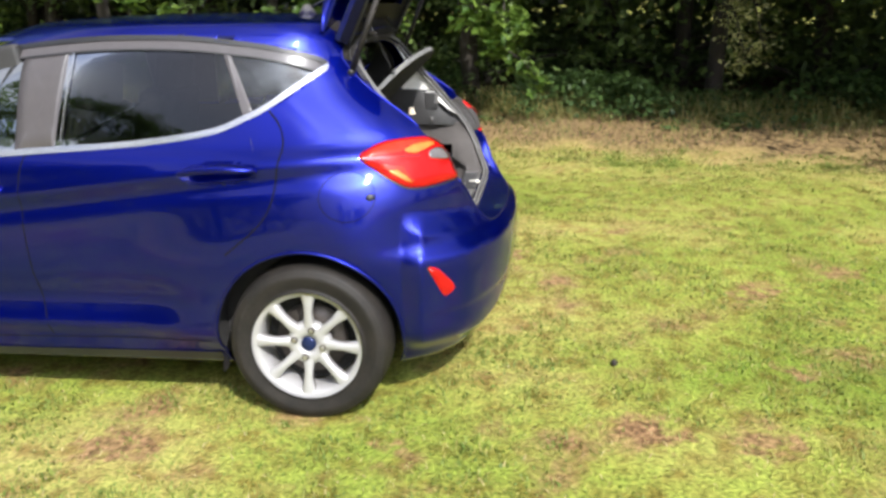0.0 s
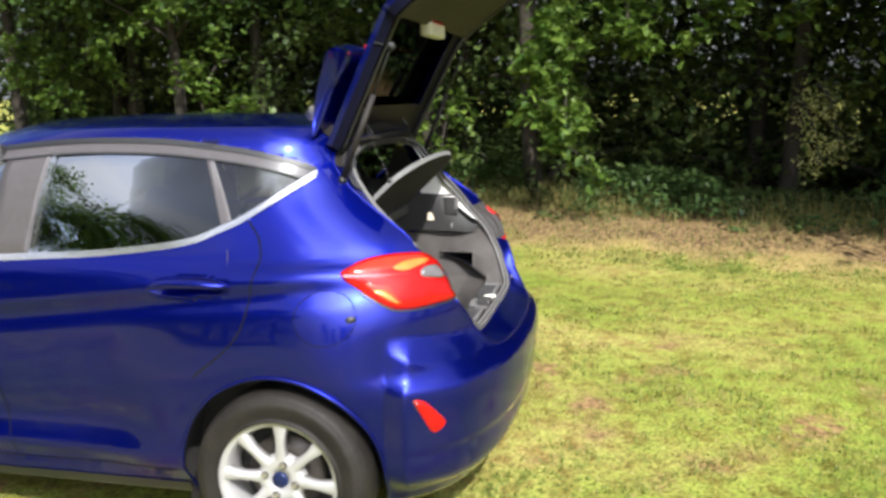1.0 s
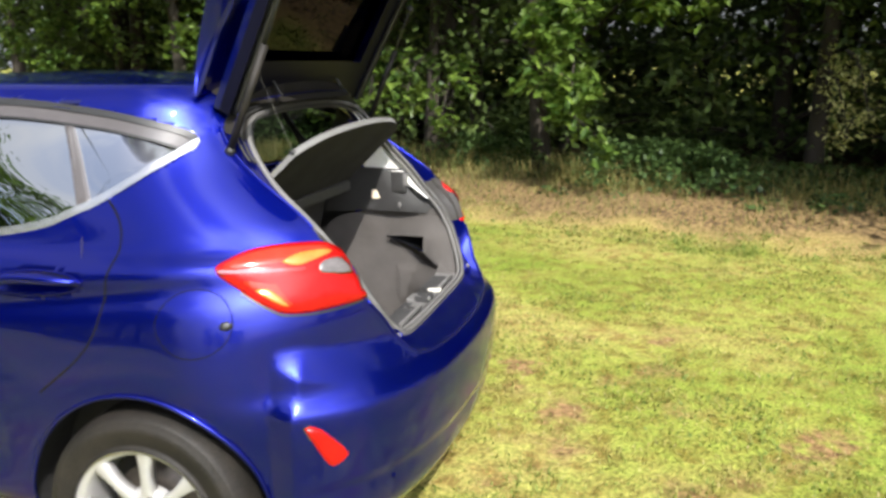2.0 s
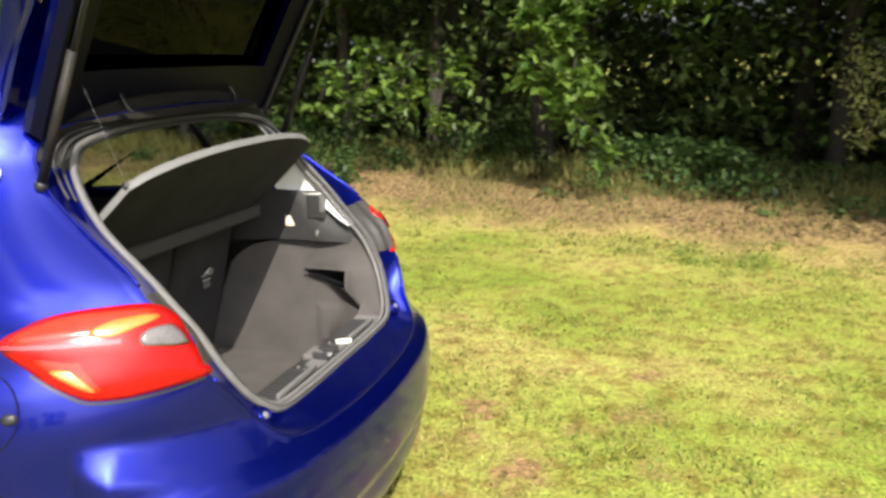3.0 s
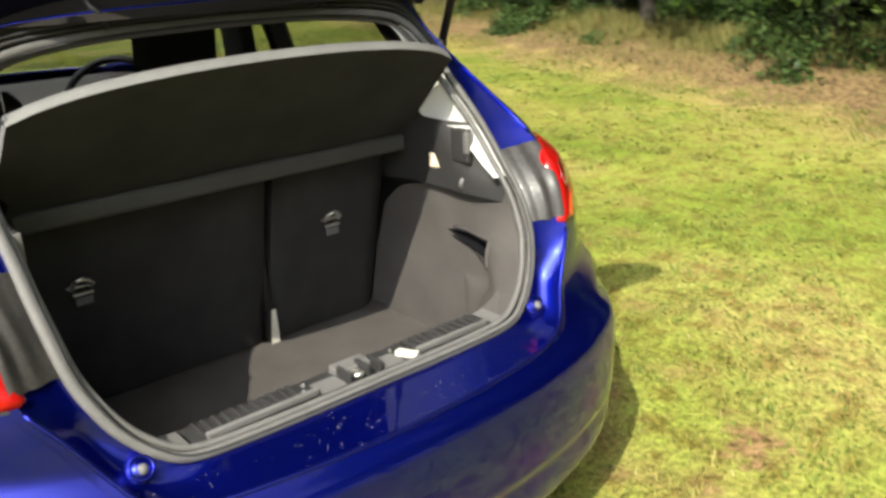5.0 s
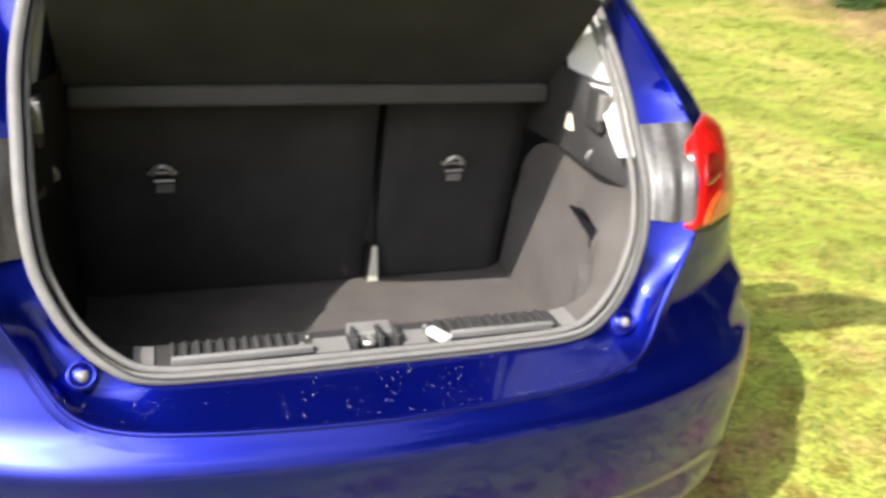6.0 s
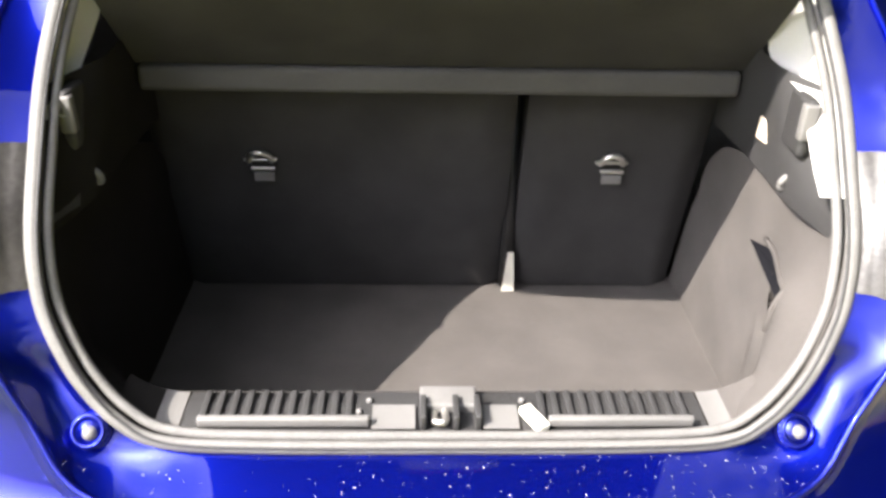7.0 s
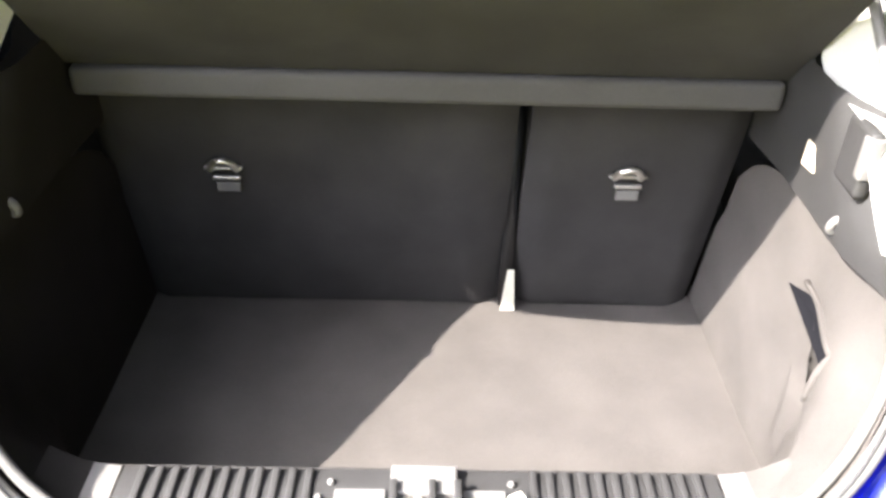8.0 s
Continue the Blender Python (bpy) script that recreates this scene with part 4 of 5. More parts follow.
# parcel shelf, lifted on its cords
shelf_top, shelf_low = [], []
for t in np.linspace(0, 1, 12):
    a, b = [], []
    for u in np.linspace(-1, 1, 25):
        bow = 0.055 * (1 - abs(u) ** 2.2)
        reach = t * (0.295 + bow)
        hw = 0.468 - 0.010 * t
        p = Vector((hw * u, -0.075 - reach * 0.735, 0.982 + reach * 0.70))
        corner = 0.018 * t ** 6 * abs(u) ** 8
        p += Vector((0, corner, -corner))
        nrm = Vector((0, 0.69, 0.72))
        a.append(p + nrm * 0.016)
        b.append(p)
    shelf_top.append(a)
    shelf_low.append(b)
shelf = part("parcel_shelf", merged(grid(shelf_top), grid([shelf_low[-1], [p - Vector((0, 0.002, -0.004)) for p in shelf_top[-1]], shelf_top[-1]]), grid([[r[0] for r in shelf_low], [r[0] for r in shelf_top]]), grid([[r[-1] for r in shelf_low], [r[-1] for r in shelf_top]])), SHELFTOP, car, "grey felt parcel shelf tilted up, dark beneath")
part("shelf_underside", grid(shelf_low), CLOTH, shelf, "near-black underside")
part("shelf_fixed_lip", box(0, -0.025, 0.960, 0.925, 0.120, 0.040, 0.010), SHELFLIP, car, "grey lip at the shelf's hinge")
for side in (-1, 1):
    part("shelf_cord", tube(spline([(side * 0.452, -0.262, 1.185), (side * 0.442, -0.211, 1.29), (side * 0.432, -0.160, 1.395)], 5), 0.0004, 6), GREYTRIM, shelf, "thin pale cord from shelf to tailgate")
    bm = bmesh.new()
    bmesh.ops.create_uvsphere(bm, u_segments=10, v_segments=8, radius=0.010, matrix=Matrix.Translation((side * 0.452, -0.262, 1.178)))
    part("cord_peg", bm, BLACK, shelf)

# cabin: lining, seats, dashboard
lining = []
for y in np.linspace(-0.09, 1.30, 16):
    xw = skin_x(y, 1.345) - 0.03
    rise = 0.030 * (1 - 0.8 * ((y - 0.62) / 0.78) ** 2)
    lining.append([(xw * u, y, 1.318 + max(0.004, rise) * (1 - u * u)) for u in np.linspace(-1, 1, 14)])
part("headlining", grid(lining), PALETRIM, car, "pale cloth roof lining")
for side in (-1, 1):
    part("door_card", grid([[(side * (0.70 - 0.06 * abs(z - 0.6)), y, z) for y in np.linspace(0.12, 2.2, 14)] for z in np.linspace(0.24, 0.945, 8)]), DARKTRIM, car)
    part("rear_quarter_lining", grid([[(side * 0.60, y, z) for y in np.linspace(-0.05, 0.2, 4)] for z in np.linspace(0.6, 1.08, 5)]), DARKTRIM, car)
part("cabin_floor", grid([[(x, y, 0.30) for x in np.linspace(-0.68, 0.68, 4)] for y in np.linspace(0.15, 2.4, 8)]), DARKTRIM, car)
dash = [[(x, 1.75 + 0.35 * t + 0.05 * math.cos(x), 0.80 + 0.15 * math.sin(1.6 * t)) for x in np.linspace(-0.68, 0.68, 12)] for t in np.linspace(0, 1, 8)]
part("dashboard", merged(grid(dash), grid([dash[0], [(p[0], p[1] + 0.06, 0.45) for p in dash[0]]])), DARKTRIM, car)


def cushion(cx, cy, cz, sx, sy, sz, lean=0.0):
    return box(0, 0, 0, sx, sy, sz, min(sx, sy, sz) * 0.32, Matrix.Translation((cx, cy, cz)) @ Matrix.Rotation(radians(lean), 4, "X"))


for x in (-0.36, 0.36):
    seat = part("front_seat", cushion(x, 1.28, 0.50, 0.50, 0.52, 0.17), CLOTH, car, "black cloth front seat")
    part("seat_back", cushion(x, 1.02, 0.78, 0.46, 0.13, 0.58, 14), CLOTH, seat)
    part("headrest", cushion(x - 0.02, 0.92, 1.135, 0.25, 0.10, 0.17, 10), CLOTH, seat)
    for dx in (-0.06, 0.06):
        part("headrest_post", tube([(x + dx, 0.935, 1.08), (x + dx, 0.955, 1.0)], 0.006, 8), METAL, seat)
for side in (-1, 1):
    part("pillar_lining", box(0, 0, 0, 0.05, 0.17, 0.40, 0.02, Matrix.Translation((side * 0.655, 1.10, 1.10)) @ Matrix.Rotation(radians(-10), 4, "X")), DARKTRIM, car, "dark lining of the door pillar")
part("rear_bench", cushion(0, 0.48, 0.48, 1.2, 0.46, 0.16), CLOTH, car)
ring = [(0.36 + 0.18 * math.cos(a), 1.62 - 0.07 * math.sin(a), 0.90 + 0.165 * math.sin(a)) for a in np.linspace(0, math.tau, 33)[:-1]]
part("steering_wheel", merged(tube(ring, 0.014, 8, True), tube([(0.19, 1.62, 0.90), (0.53, 1.62, 0.90)], 0.016, 8)), BLACK, car)

# ---- the raised tailgate ----
GATE = [(-0.035, 1.318), (-0.135, 1.520), (-0.235, 1.715), (-0.285, 1.775), (-0.42, 1.875), (-0.56, 1.965), (-0.605, 1.978)]
gate_line = spline(GATE, 6)
GN = len(gate_line) - 1
gate_hw = table([(0, 0.515), (0.25, 0.545), (0.5, 0.585), (0.62, 0.585), (0.8, 0.53), (0.93, 0.46), (1.0, 0.38)])


def gate_point(i, u, depth):
    """A point of the gate: along its line, across, and deep towards its inner face."""
    p = gate_line[i]
    d = np.array(gate_line[min(i + 1, GN)]) - np.array(gate_line[max(i - 1, 0)])
    d /= np.hypot(*d)
    s = i / GN
    round_off = 0.035 * abs(u) ** 5
    return Vector((u * gate_hw(s), p[0] - (depth + round_off) * d[1], p[1] + (depth + round_off) * d[0] * 1.0))


def gate_sheet(depth, hole=True, inset=1.0, lo=0, hi=None):
    us = np.linspace(-1, 1, 29) * inset
    hi = GN if hi is None else hi
    rows = [[gate_point(i, u, depth) for u in us] for i in range(lo, hi + 1)]
    v, f = grid(rows)
    n = len(us)
    if hole:
        keep = []
        for q in f:
            i, j = q[0] // n + lo, q[0] % n
            if 4 <= i <= 13 and abs(us[j] + us[min(j + 1, n - 1)]) / 2 < 0.80:
                continue
            keep.append(q)
        f = keep
    return v, f


gate = part("tailgate", merged(gate_sheet(0.0), grid([[gate_point(i, s, d) for d in (0.0, 0.010, 0.018)] for i in range(GN + 1) for s in (1,)]), grid([[gate_point(i, -1, d) for d in (0.0, 0.010, 0.018)] for i in range(GN + 1)])), PAINT, car, "blue tailgate standing open above the boot")
# flange and inner face wear the darkened blue in place of shade
part("gate_flange", merged(*[grid([[gate_point(i, s, d) for d in (0.018, 0.03, 0.05)] for i in range(GN + 1)]) for s in (-1, 1)], grid([[gate_point(GN, u, d) for u in np.linspace(-1, 1, 20)] for d in (0.0, 0.025, 0.05)]), grid([[gate_point(0, u, d) for u in np.linspace(-1, 1, 20)] for d in (0.0, 0.025, 0.05)])), SHADEBLUE, gate)
part("gate_inner_frame", gate_sheet(0.05), SHADEBLUE, gate, "inner face of the gate, shade put into its dark navy colour")
part("gate_trim", gate_sheet(0.062, False, 0.90, 15, GN - 1), RUBBER, gate, "black inner tailgate trim")
gg = part("gate_window", gate_sheet(0.012, False, 0.84, 3, 15), REARGLASS, gate)
gg.visible_shadow = False
part("gate_seal_edge", tube([gate_point(i, -0.93, 0.058) for i in range(0, GN)], 0.007, 8), BLACK, gate)
part("gate_seal_edge", tube([gate_point(i, 0.93, 0.058) for i in range(0, GN)], 0.007, 8), BLACK, gate)
SPOILER = spline([(-0.020, 1.335), (-0.035, 1.45), (-0.070, 1.59), (-0.085, 1.622), (-0.115, 1.630), (-0.152, 1.598), (-0.100, 1.49), (-0.046, 1.36)], 4, True)
rows = []
for u in np.linspace(-1, 1, 25):
    tuck = 0.10 * abs(u) ** 6
    rows.append([(0.545 * u - 0.012 * u * abs(u) ** 4, p[0] - 0.05 * tuck, p[1] - tuck * max(0, p[1] - 1.45)) for p in SPOILER])
v, f = grid(rows, True)
n = len(SPOILER)
f += [tuple(range(n)), tuple(range(24 * n, 25 * n))[::-1]]
spoiler = part("roof_spoiler", (v, f), PAINT, gate, "blue spoiler at the head of the tailgate")
part("brake_lamp", box(0, -0.142, 1.630, 0.50, 0.040, 0.014, 0.005), LAMPRED, spoiler, "red high brake lamp")
# pale block and red strip added here; no such part is known
inner = part("gate_pale_block", box(0.05, -0.300, 1.700, 0.24, 0.045, 0.055, 0.012), LABELWHITE, gate, "pale block added on the gate's inner side")
part("gate_red_strip", box(0.05, -0.318, 1.728, 0.20, 0.020, 0.014, 0.004), LAMPRED, inner)
part("gate_handle", box(0, -0.50, 1.905, 0.12, 0.03, 0.05, 0.010, None), BLACK, gate)
# wiring loom and hinges
for side in (-1, 1):
    part("hinge", box(side * 0.36, -0.055, 1.318, 0.035, 0.09, 0.018, 0.005), PAINT, gate)
    strut_a, strut_b = Vector((side * 0.553, -0.130, 1.190)), Vector((side * 0.553, -0.243, 1.462))
    st = part("gas_strut", tube([strut_a, strut_a.lerp(strut_b, 0.06), strut_a.lerp(strut_b, 0.062), strut_a.lerp(strut_b, 0.30)], [0.008, 0.008, 0.005, 0.005], 10), METAL, car, "black gas strut holding the tailgate up")
    part("strut_tube", tube([strut_a.lerp(strut_b, 0.02), strut_b], 0.0105, 12), RUBBER, st)
    rod_end = strut_a.lerp(strut_b, 1.55)
    part("strut_rod", tube([strut_b, rod_end, rod_end + Vector((0, 0.055, 0.012))], 0.0045, 8), BLACK, st)
    for p in (strut_a, rod_end):
        bm = bmesh.new()
        bmesh.ops.create_uvsphere(bm, u_segments=12, v_segments=8, radius=0.014, matrix=Matrix.Translation(p))
        part("strut_joint", bm, BLACK, st)
    part("wiring_loom", tube(spline([(side * 0.22, -0.11, 1.292), (side * 0.235, -0.14, 1.315), (side * 0.255, -0.135, 1.34), (side * 0.25, -0.12, 1.365)], 6), 0.005, 8), BLACK, gate)

# dried rain drops on the bumper's ledge
verts, faces = [], []
for k in range(400):
    u, t = random.uniform(-0.46, 0.46), random.uniform(0.04, 0.92)
    if random.random() > 0.22 + 0.6 * sstep(-0.28, 0.02, u):
        continue
    i = min(range(len(RIM_ALL)), key=lambda i: abs(RIM_ALL[i].x - u) + 9 * max(0, RIM_ALL[i].z - 0.70))
    p = RIM_ALL[i].lerp(SEAL_ALL[i], t)
    p = Vector((u, p.y, p.z + 0.0012))
    r = 0.0004 + 0.0005 * random.random() ** 4
    o = len(verts)
    ring = [(p.x + r * math.cos(a), p.y + r * math.sin(a), p.z + 0.4 * r * math.sin(a)) for a in np.linspace(0, math.tau, 7)[:-1]]
    verts += ring + [(p.x, p.y - 0.2 * r, p.z + 0.6 * r)]
    faces += [(o + j, o + (j + 1) % 6, o + 6) for j in range(6)]
tagged(part("rain_spots", (verts, faces), GREYDROP, car, "pale dried rain spots on the bumper ledge"), kind="stuff")


# ---- ground ----
def edge_d(x, y):
    """How far past the lawn's edge a place lies."""
    return x - 5.05 - 0.33 * y - 0.25 * math.sin(0.9 * y) - 0.12 * math.sin(2.3 * y + 1)


def ground_z(x, y):
    near = max(0.0, 1 - math.hypot(x, y) / 60)
    z = 0.010 * noise.noise(Vector((x * 0.9, y * 0.9, 0))) * near - 0.004
    return z + 0.16 * sstep(0.1, 1.4, edge_d(x, y)) * (1 - sstep(25, 60, math.hypot(x, y)))


WORN = [(1.27, -0.61, 0.13), (0.73, -0.88, 0.11), (1.80, -1.26, 0.11), (-0.86, -1.18, 0.15), (0.62, -1.83, 0.12), (-0.33, -1.82, 0.10), (1.0, -2.39, 0.14), (-0.92, -1.57, 0.14), (-1.12, 0.62, 0.16), (0.71, -1.94, 0.10), (-1.05, -0.35, 0.10)]


def ground_mat():
    m = bpy.data.materials.new("lawn_soil")
    m.use_nodes = True
    n, l = m.node_tree.nodes, m.node_tree.links
    b = n["Principled BSDF"]
    b.inputs["Roughness"].default_value = 0.95
    b.inputs["Specular IOR Level"].default_value = 0.1
    co = n.new("ShaderNodeTexCoord")

    def noise_ramp(scale, detail, stops):
        t, r = n.new("ShaderNodeTexNoise"), n.new("ShaderNodeValToRGB")
        t.inputs["Scale"].default_value, t.inputs["Detail"].default_value = scale, detail
        l.new(co.outputs["Object"], t.inputs["Vector"])
        l.new(t.outputs["Fac"], r.inputs["Fac"])
        e = r.color_ramp.elements
        e[0].position, e[0].color = stops[0][0], (*stops[0][1], 1)
        e[1].position, e[1].color = stops[-1][0], (*stops[-1][1], 1)
        for p, c in stops[1:-1]:
            k = e.new(p)
            k.color = (*c, 1)
        return t, r

    def mix(fac, a, c, kind="MIX"):
        q = n.new("ShaderNodeMixRGB")
        q.blend_type = kind
        if isinstance(fac, float):
            q.inputs["Fac"].default_value = fac
        else:
            l.new(fac, q.inputs["Fac"])
        l.new(a, q.inputs["Color1"])
        l.new(c, q.inputs["Color2"])
        return q.outputs["Color"]

    _, broad = noise_ramp(0.7, 3, [(0.34, (0.185, 0.225, 0.036)), (0.50, (0.27, 0.275, 0.06)), (0.66, (0.37, 0.31, 0.105))])
    tf, fine = noise_ramp(55, 6, [(0.30, (0.44, 0.46, 0.40)), (0.55, (0.95, 0.98, 0.93)), (0.75, (1.30, 1.27, 1.22))])
    _, bare = noise_ramp(2.8, 5, [(0.54, (0, 0, 0)), (0.68, (0.85, 0.85, 0.85))])
    _, brown = noise_ramp(34, 6, [(0.36, (0.085, 0.045, 0.022)), (0.64, (0.34, 0.20, 0.10))])
    _, litter = noise_ramp(24, 6, [(0.35, (0.065, 0.043, 0.022)), (0.65, (0.28, 0.190, 0.087))])
    _, straw = noise_ramp(30, 6, [(0.32, (0.20, 0.145, 0.05)), (0.66, (0.50, 0.36, 0.15))])
    _, tuft = noise_ramp(9, 6, [(0.35, (0.70, 0.57, 0.52)), (0.47, (0.98, 0.96, 0.9)), (0.62, (1.06, 1.17, 0.98))])
    _, wood_shade = noise_ramp(18, 6, [(0.35, (0.03, 0.022, 0.013)), (0.65, (0.09, 0.062, 0.034))])
    lawn = mix(1.0, broad.outputs["Color"], fine.outputs["Color"], "MULTIPLY")
    lawn = mix(1.0, lawn, tuft.outputs["Color"], "MULTIPLY")
    # leaf litter past the lawn's edge
    sep = n.new("ShaderNodeSeparateXYZ")
    l.new(co.outputs["Object"], sep.inputs[0])

    def maths(op, a, c):
        q = n.new("ShaderNodeMath")
        q.operation = op
        for k, v in enumerate((a, c)):
            if isinstance(v, (int, float)):
                q.inputs[k].default_value = v
            else:
                l.new(v, q.inputs[k])
        return q.outputs[0]

    near_part = maths("MINIMUM", maths("MAXIMUM", maths("MULTIPLY", maths("SUBTRACT", maths("MULTIPLY", sep.outputs["Y"], 0.33), maths("SUBTRACT", sep.outputs["X"], 3.2)), 0.5), 0.15), 1.0)
    lawn = mix(maths("MULTIPLY", bare.outputs["Color"], near_part), lawn, brown.outputs["Color"])
    # worn spots
    ragged, _ = noise_ramp(14, 5, [(0, (0, 0, 0)), (1, (1, 1, 1))])
    for px, py, pr in WORN:
        dist = n.new("ShaderNodeVectorMath")
        dist.operation, dist.inputs[1].default_value = "DISTANCE", (px, py, 0)
        l.new(co.outputs["Object"], dist.inputs[0])
        near = maths("SUBTRACT", pr, maths("ADD", dist.outputs["Value"], maths("MULTIPLY", maths("SUBTRACT", ragged.outputs["Fac"], 0.5), 0.5)))
        lawn = mix(maths("MINIMUM", maths("MAXIMUM", maths("MULTIPLY", near, 9.0), 0.0), 0.85), lawn, brown.outputs["Color"])
    wob, _ = noise_ramp(1.6, 4, [(0, (0, 0, 0)), (1, (1, 1, 1))])
    d = maths("SUBTRACT", maths("SUBTRACT", sep.outputs["X"], maths("MULTIPLY", sep.outputs["Y"], 0.33)), 4.75)
    d = maths("ADD", d, maths("MULTIPLY", maths("SUBTRACT", wob.outputs["Fac"], 0.5), 1.6))
    # dry straw first, then the litter
    lawn = mix(maths("MINIMUM", maths("MAXIMUM", maths("MULTIPLY", maths("ADD", d, 0.1), 1.3), 0.0), 0.8), lawn, straw.outputs["Color"])
    lawn = mix(maths("MINIMUM", maths("MAXIMUM", maths("MULTIPLY", maths("SUBTRACT", d, 0.35), 1.8), 0.0), 1.0), lawn, litter.outputs["Color"])
    # soil darkened further in: the wood's shade put into its colour
    lawn = mix(maths("MINIMUM", maths("MAXIMUM", maths("MULTIPLY", maths("SUBTRACT", d, 1.6), 1.0), 0.0), 1.0), lawn, wood_shade.outputs["Color"])
    field = maths("MINIMUM", maths("MAXIMUM", maths("SUBTRACT", d, 10.5), 0.0), 1.0)
    lawn = mix(field, lawn, broad.outputs["Color"])
    l.new(lawn, b.inputs["Base Color"])
    bp = n.new("ShaderNodeBump")
    bp.inputs["Strength"].default_value, bp.inputs["Distance"].default_value = 0.8, 0.02
    l.new(tf.outputs["Fac"], bp.inputs["Height"])
    l.new(bp.outputs["Normal"], b.inputs["Normal"])
    return m


def spread(lo, hi, step, far):
    mid = list(np.arange(lo, hi + 1e-6, step))
    tail = [hi + (far - hi) * (k / 8) ** 2.2 for k in range(1, 9)]
    head = [lo - (far + lo) * (k / 8) ** 2.2 for k in range(8, 0, -1)]
    return head + mid + tail


gx, gy = spread(-7, 13, 0.2, 600), spread(-9, 13, 0.2, 600)
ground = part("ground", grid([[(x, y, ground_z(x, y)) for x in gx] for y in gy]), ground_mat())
tagged(ground, "sunlit mown lawn with bare brown patches and leaf litter by the trees", "ground", kind="structure")

rng = np.random.default_rng(7)


def blades(name, xy, height, width, material, lean=0.5, zs=None):
    """Many tapering blades as one mesh; height and width per blade."""
    n = len(xy)
    ang = rng.uniform(0, math.tau, n)
    bend = rng.uniform(0.15, 1.0, n) * lean
    d = np.stack([np.cos(ang), np.sin(ang)], 1)
    s = np.stack([-np.sin(ang), np.cos(ang)], 1)
    z = np.array([ground_z(*p) for p in xy]) if zs is None else zs
    V = np.zeros((n, 5, 3))
    for k, (h, out, w) in enumerate(((0, 0, 1), (0, 0, -1), (0.55, 0.35, 0.8), (0.55, 0.35, -0.8), (0.95, 1.0, 0))):
        V[:, k, :2] = xy + d * (bend * height * out)[:, None] + s * (w * width / 2)[:, None]
        V[:, k, 2] = z - 0.004 + h * height * (1 - 0.35 * bend * (k == 4))
    me = bpy.data.meshes.new(name)
    idx = np.arange(n)[:, None] * 5
    loops = np.concatenate([idx + (0, 1, 3, 2), idx + (2, 3, 4)], 1).ravel()
    starts = (np.arange(n)[:, None] * 7 + (0, 4)).ravel()
    me.vertices.add(n * 5)
    me.vertices.foreach_set("co", V.ravel())
    me.loops.add(n * 7)
    me.loops.foreach_set("vertex_index", loops.astype(np.int32))
    me.polygons.add(n * 2)
    me.polygons.foreach_set("loop_start", starts.astype(np.int32))
    me.update(calc_edges=True)
    me.validate()
    ob = part(name, me, material)
    return ob


def scatter(n, box_, keep):
    out = []
    x0, x1, y0, y1 = box_
    while len(out) < n:
        for x, y in zip(rng.uniform(x0, x1, n), rng.uniform(y0, y1, n)):
            if keep(x, y):
                out.append((x, y))
    return np.array(out[:n])


def on_lawn(x, y):
    if abs(x) < 0.62 and -0.35 < y < 2.8:
        return False
    if abs(abs(x) - 0.78) < 0.12 and abs(y) < 0.14:
        return False
    if edge_d(x, y) > 0.5:
        return False
    if any(math.hypot(x - a, y - b) < r for a, b, r in WORN) and rng.random() < 0.7:
        return False
    p = noise.noise(Vector((x * 1.3, y * 1.3, 5))) + 0.6 * noise.noise(Vector((x * 4, y * 4, 9)))
    return rng.random() < 0.95 - 1.5 * max(0.0, p - 0.12)


GRASS = leaf_mat("grass_blade", (0.15, 0.16, 0.027), (0.39, 0.345, 0.098), 0.35, 0.6)
GRASSDRY = leaf_mat("dry_blade", (0.30, 0.23, 0.10), (0.50, 0.42, 0.20), 0.3, 0.7)
CLOVER = leaf_mat("clover_leaf", (0.085, 0.125, 0.020), (0.19, 0.24, 0.042), 0.35, 0.6)
GREEN = leaf_mat("green_blade", (0.105, 0.165, 0.024), (0.25, 0.29, 0.060), 0.35, 0.6)


def lush(x, y):
    return noise.noise(Vector((x * 0.55, y * 0.55, 41))) + 0.5 * noise.noise(Vector((x * 1.7, y * 1.7, 44))) + rng.normal(0, 0.40) > -0.03


def tuft_h(x, y):
    """Grass stands higher in tufts."""
    return 0.55 + 1.1 * sstep(-0.15, 0.45, noise.noise(Vector((x * 4.5, y * 4.5, 61))) + 0.5 * noise.noise(Vector((x * 11, y * 11, 63))))


for name, box_, n, test, h0, h1, w0, w1 in (("lawn_grass", (-3.0, 4.2, -3.6, 3.6), 130000, lambda x, y: True, 0.010, 0.028, 0.0035, 0.0075), ("far_lawn_grass", (2.6, 9.5, -4.6, 12.5), 80000, lambda x, y: x > 4.0 or y > 3.4, 0.015, 0.036, 0.006, 0.013)):
    xy = scatter(n, box_, lambda x, y: on_lawn(x, y) and test(x, y))
    mask = np.array([lush(*p) for p in xy])
    for some, material, label in ((xy[mask], GREEN, "short fresh green mown grass"), (xy[~mask], GRASS, "short yellow-green mown grass")):
        tagged(blades(name, some, rng.uniform(h0, h1, len(some)) * np.array([tuft_h(*p) for p in some]), rng.uniform(w0, w1, len(some)), material, 1.6), label, "grass", kind="stuff")
xy = scatter(14000, (-3.0, 4.5, -3.6, 3.6), lambda x, y: on_lawn(x, y) and noise.noise(Vector((x * 1.1, y * 1.1, 20))) > 0.02)
tagged(blades("clover", xy, rng.uniform(0.01, 0.025, len(xy)), rng.uniform(0.008, 0.014, len(xy)), CLOVER, 1.6), "low clover and broad weeds among the grass", "weeds", kind="stuff")
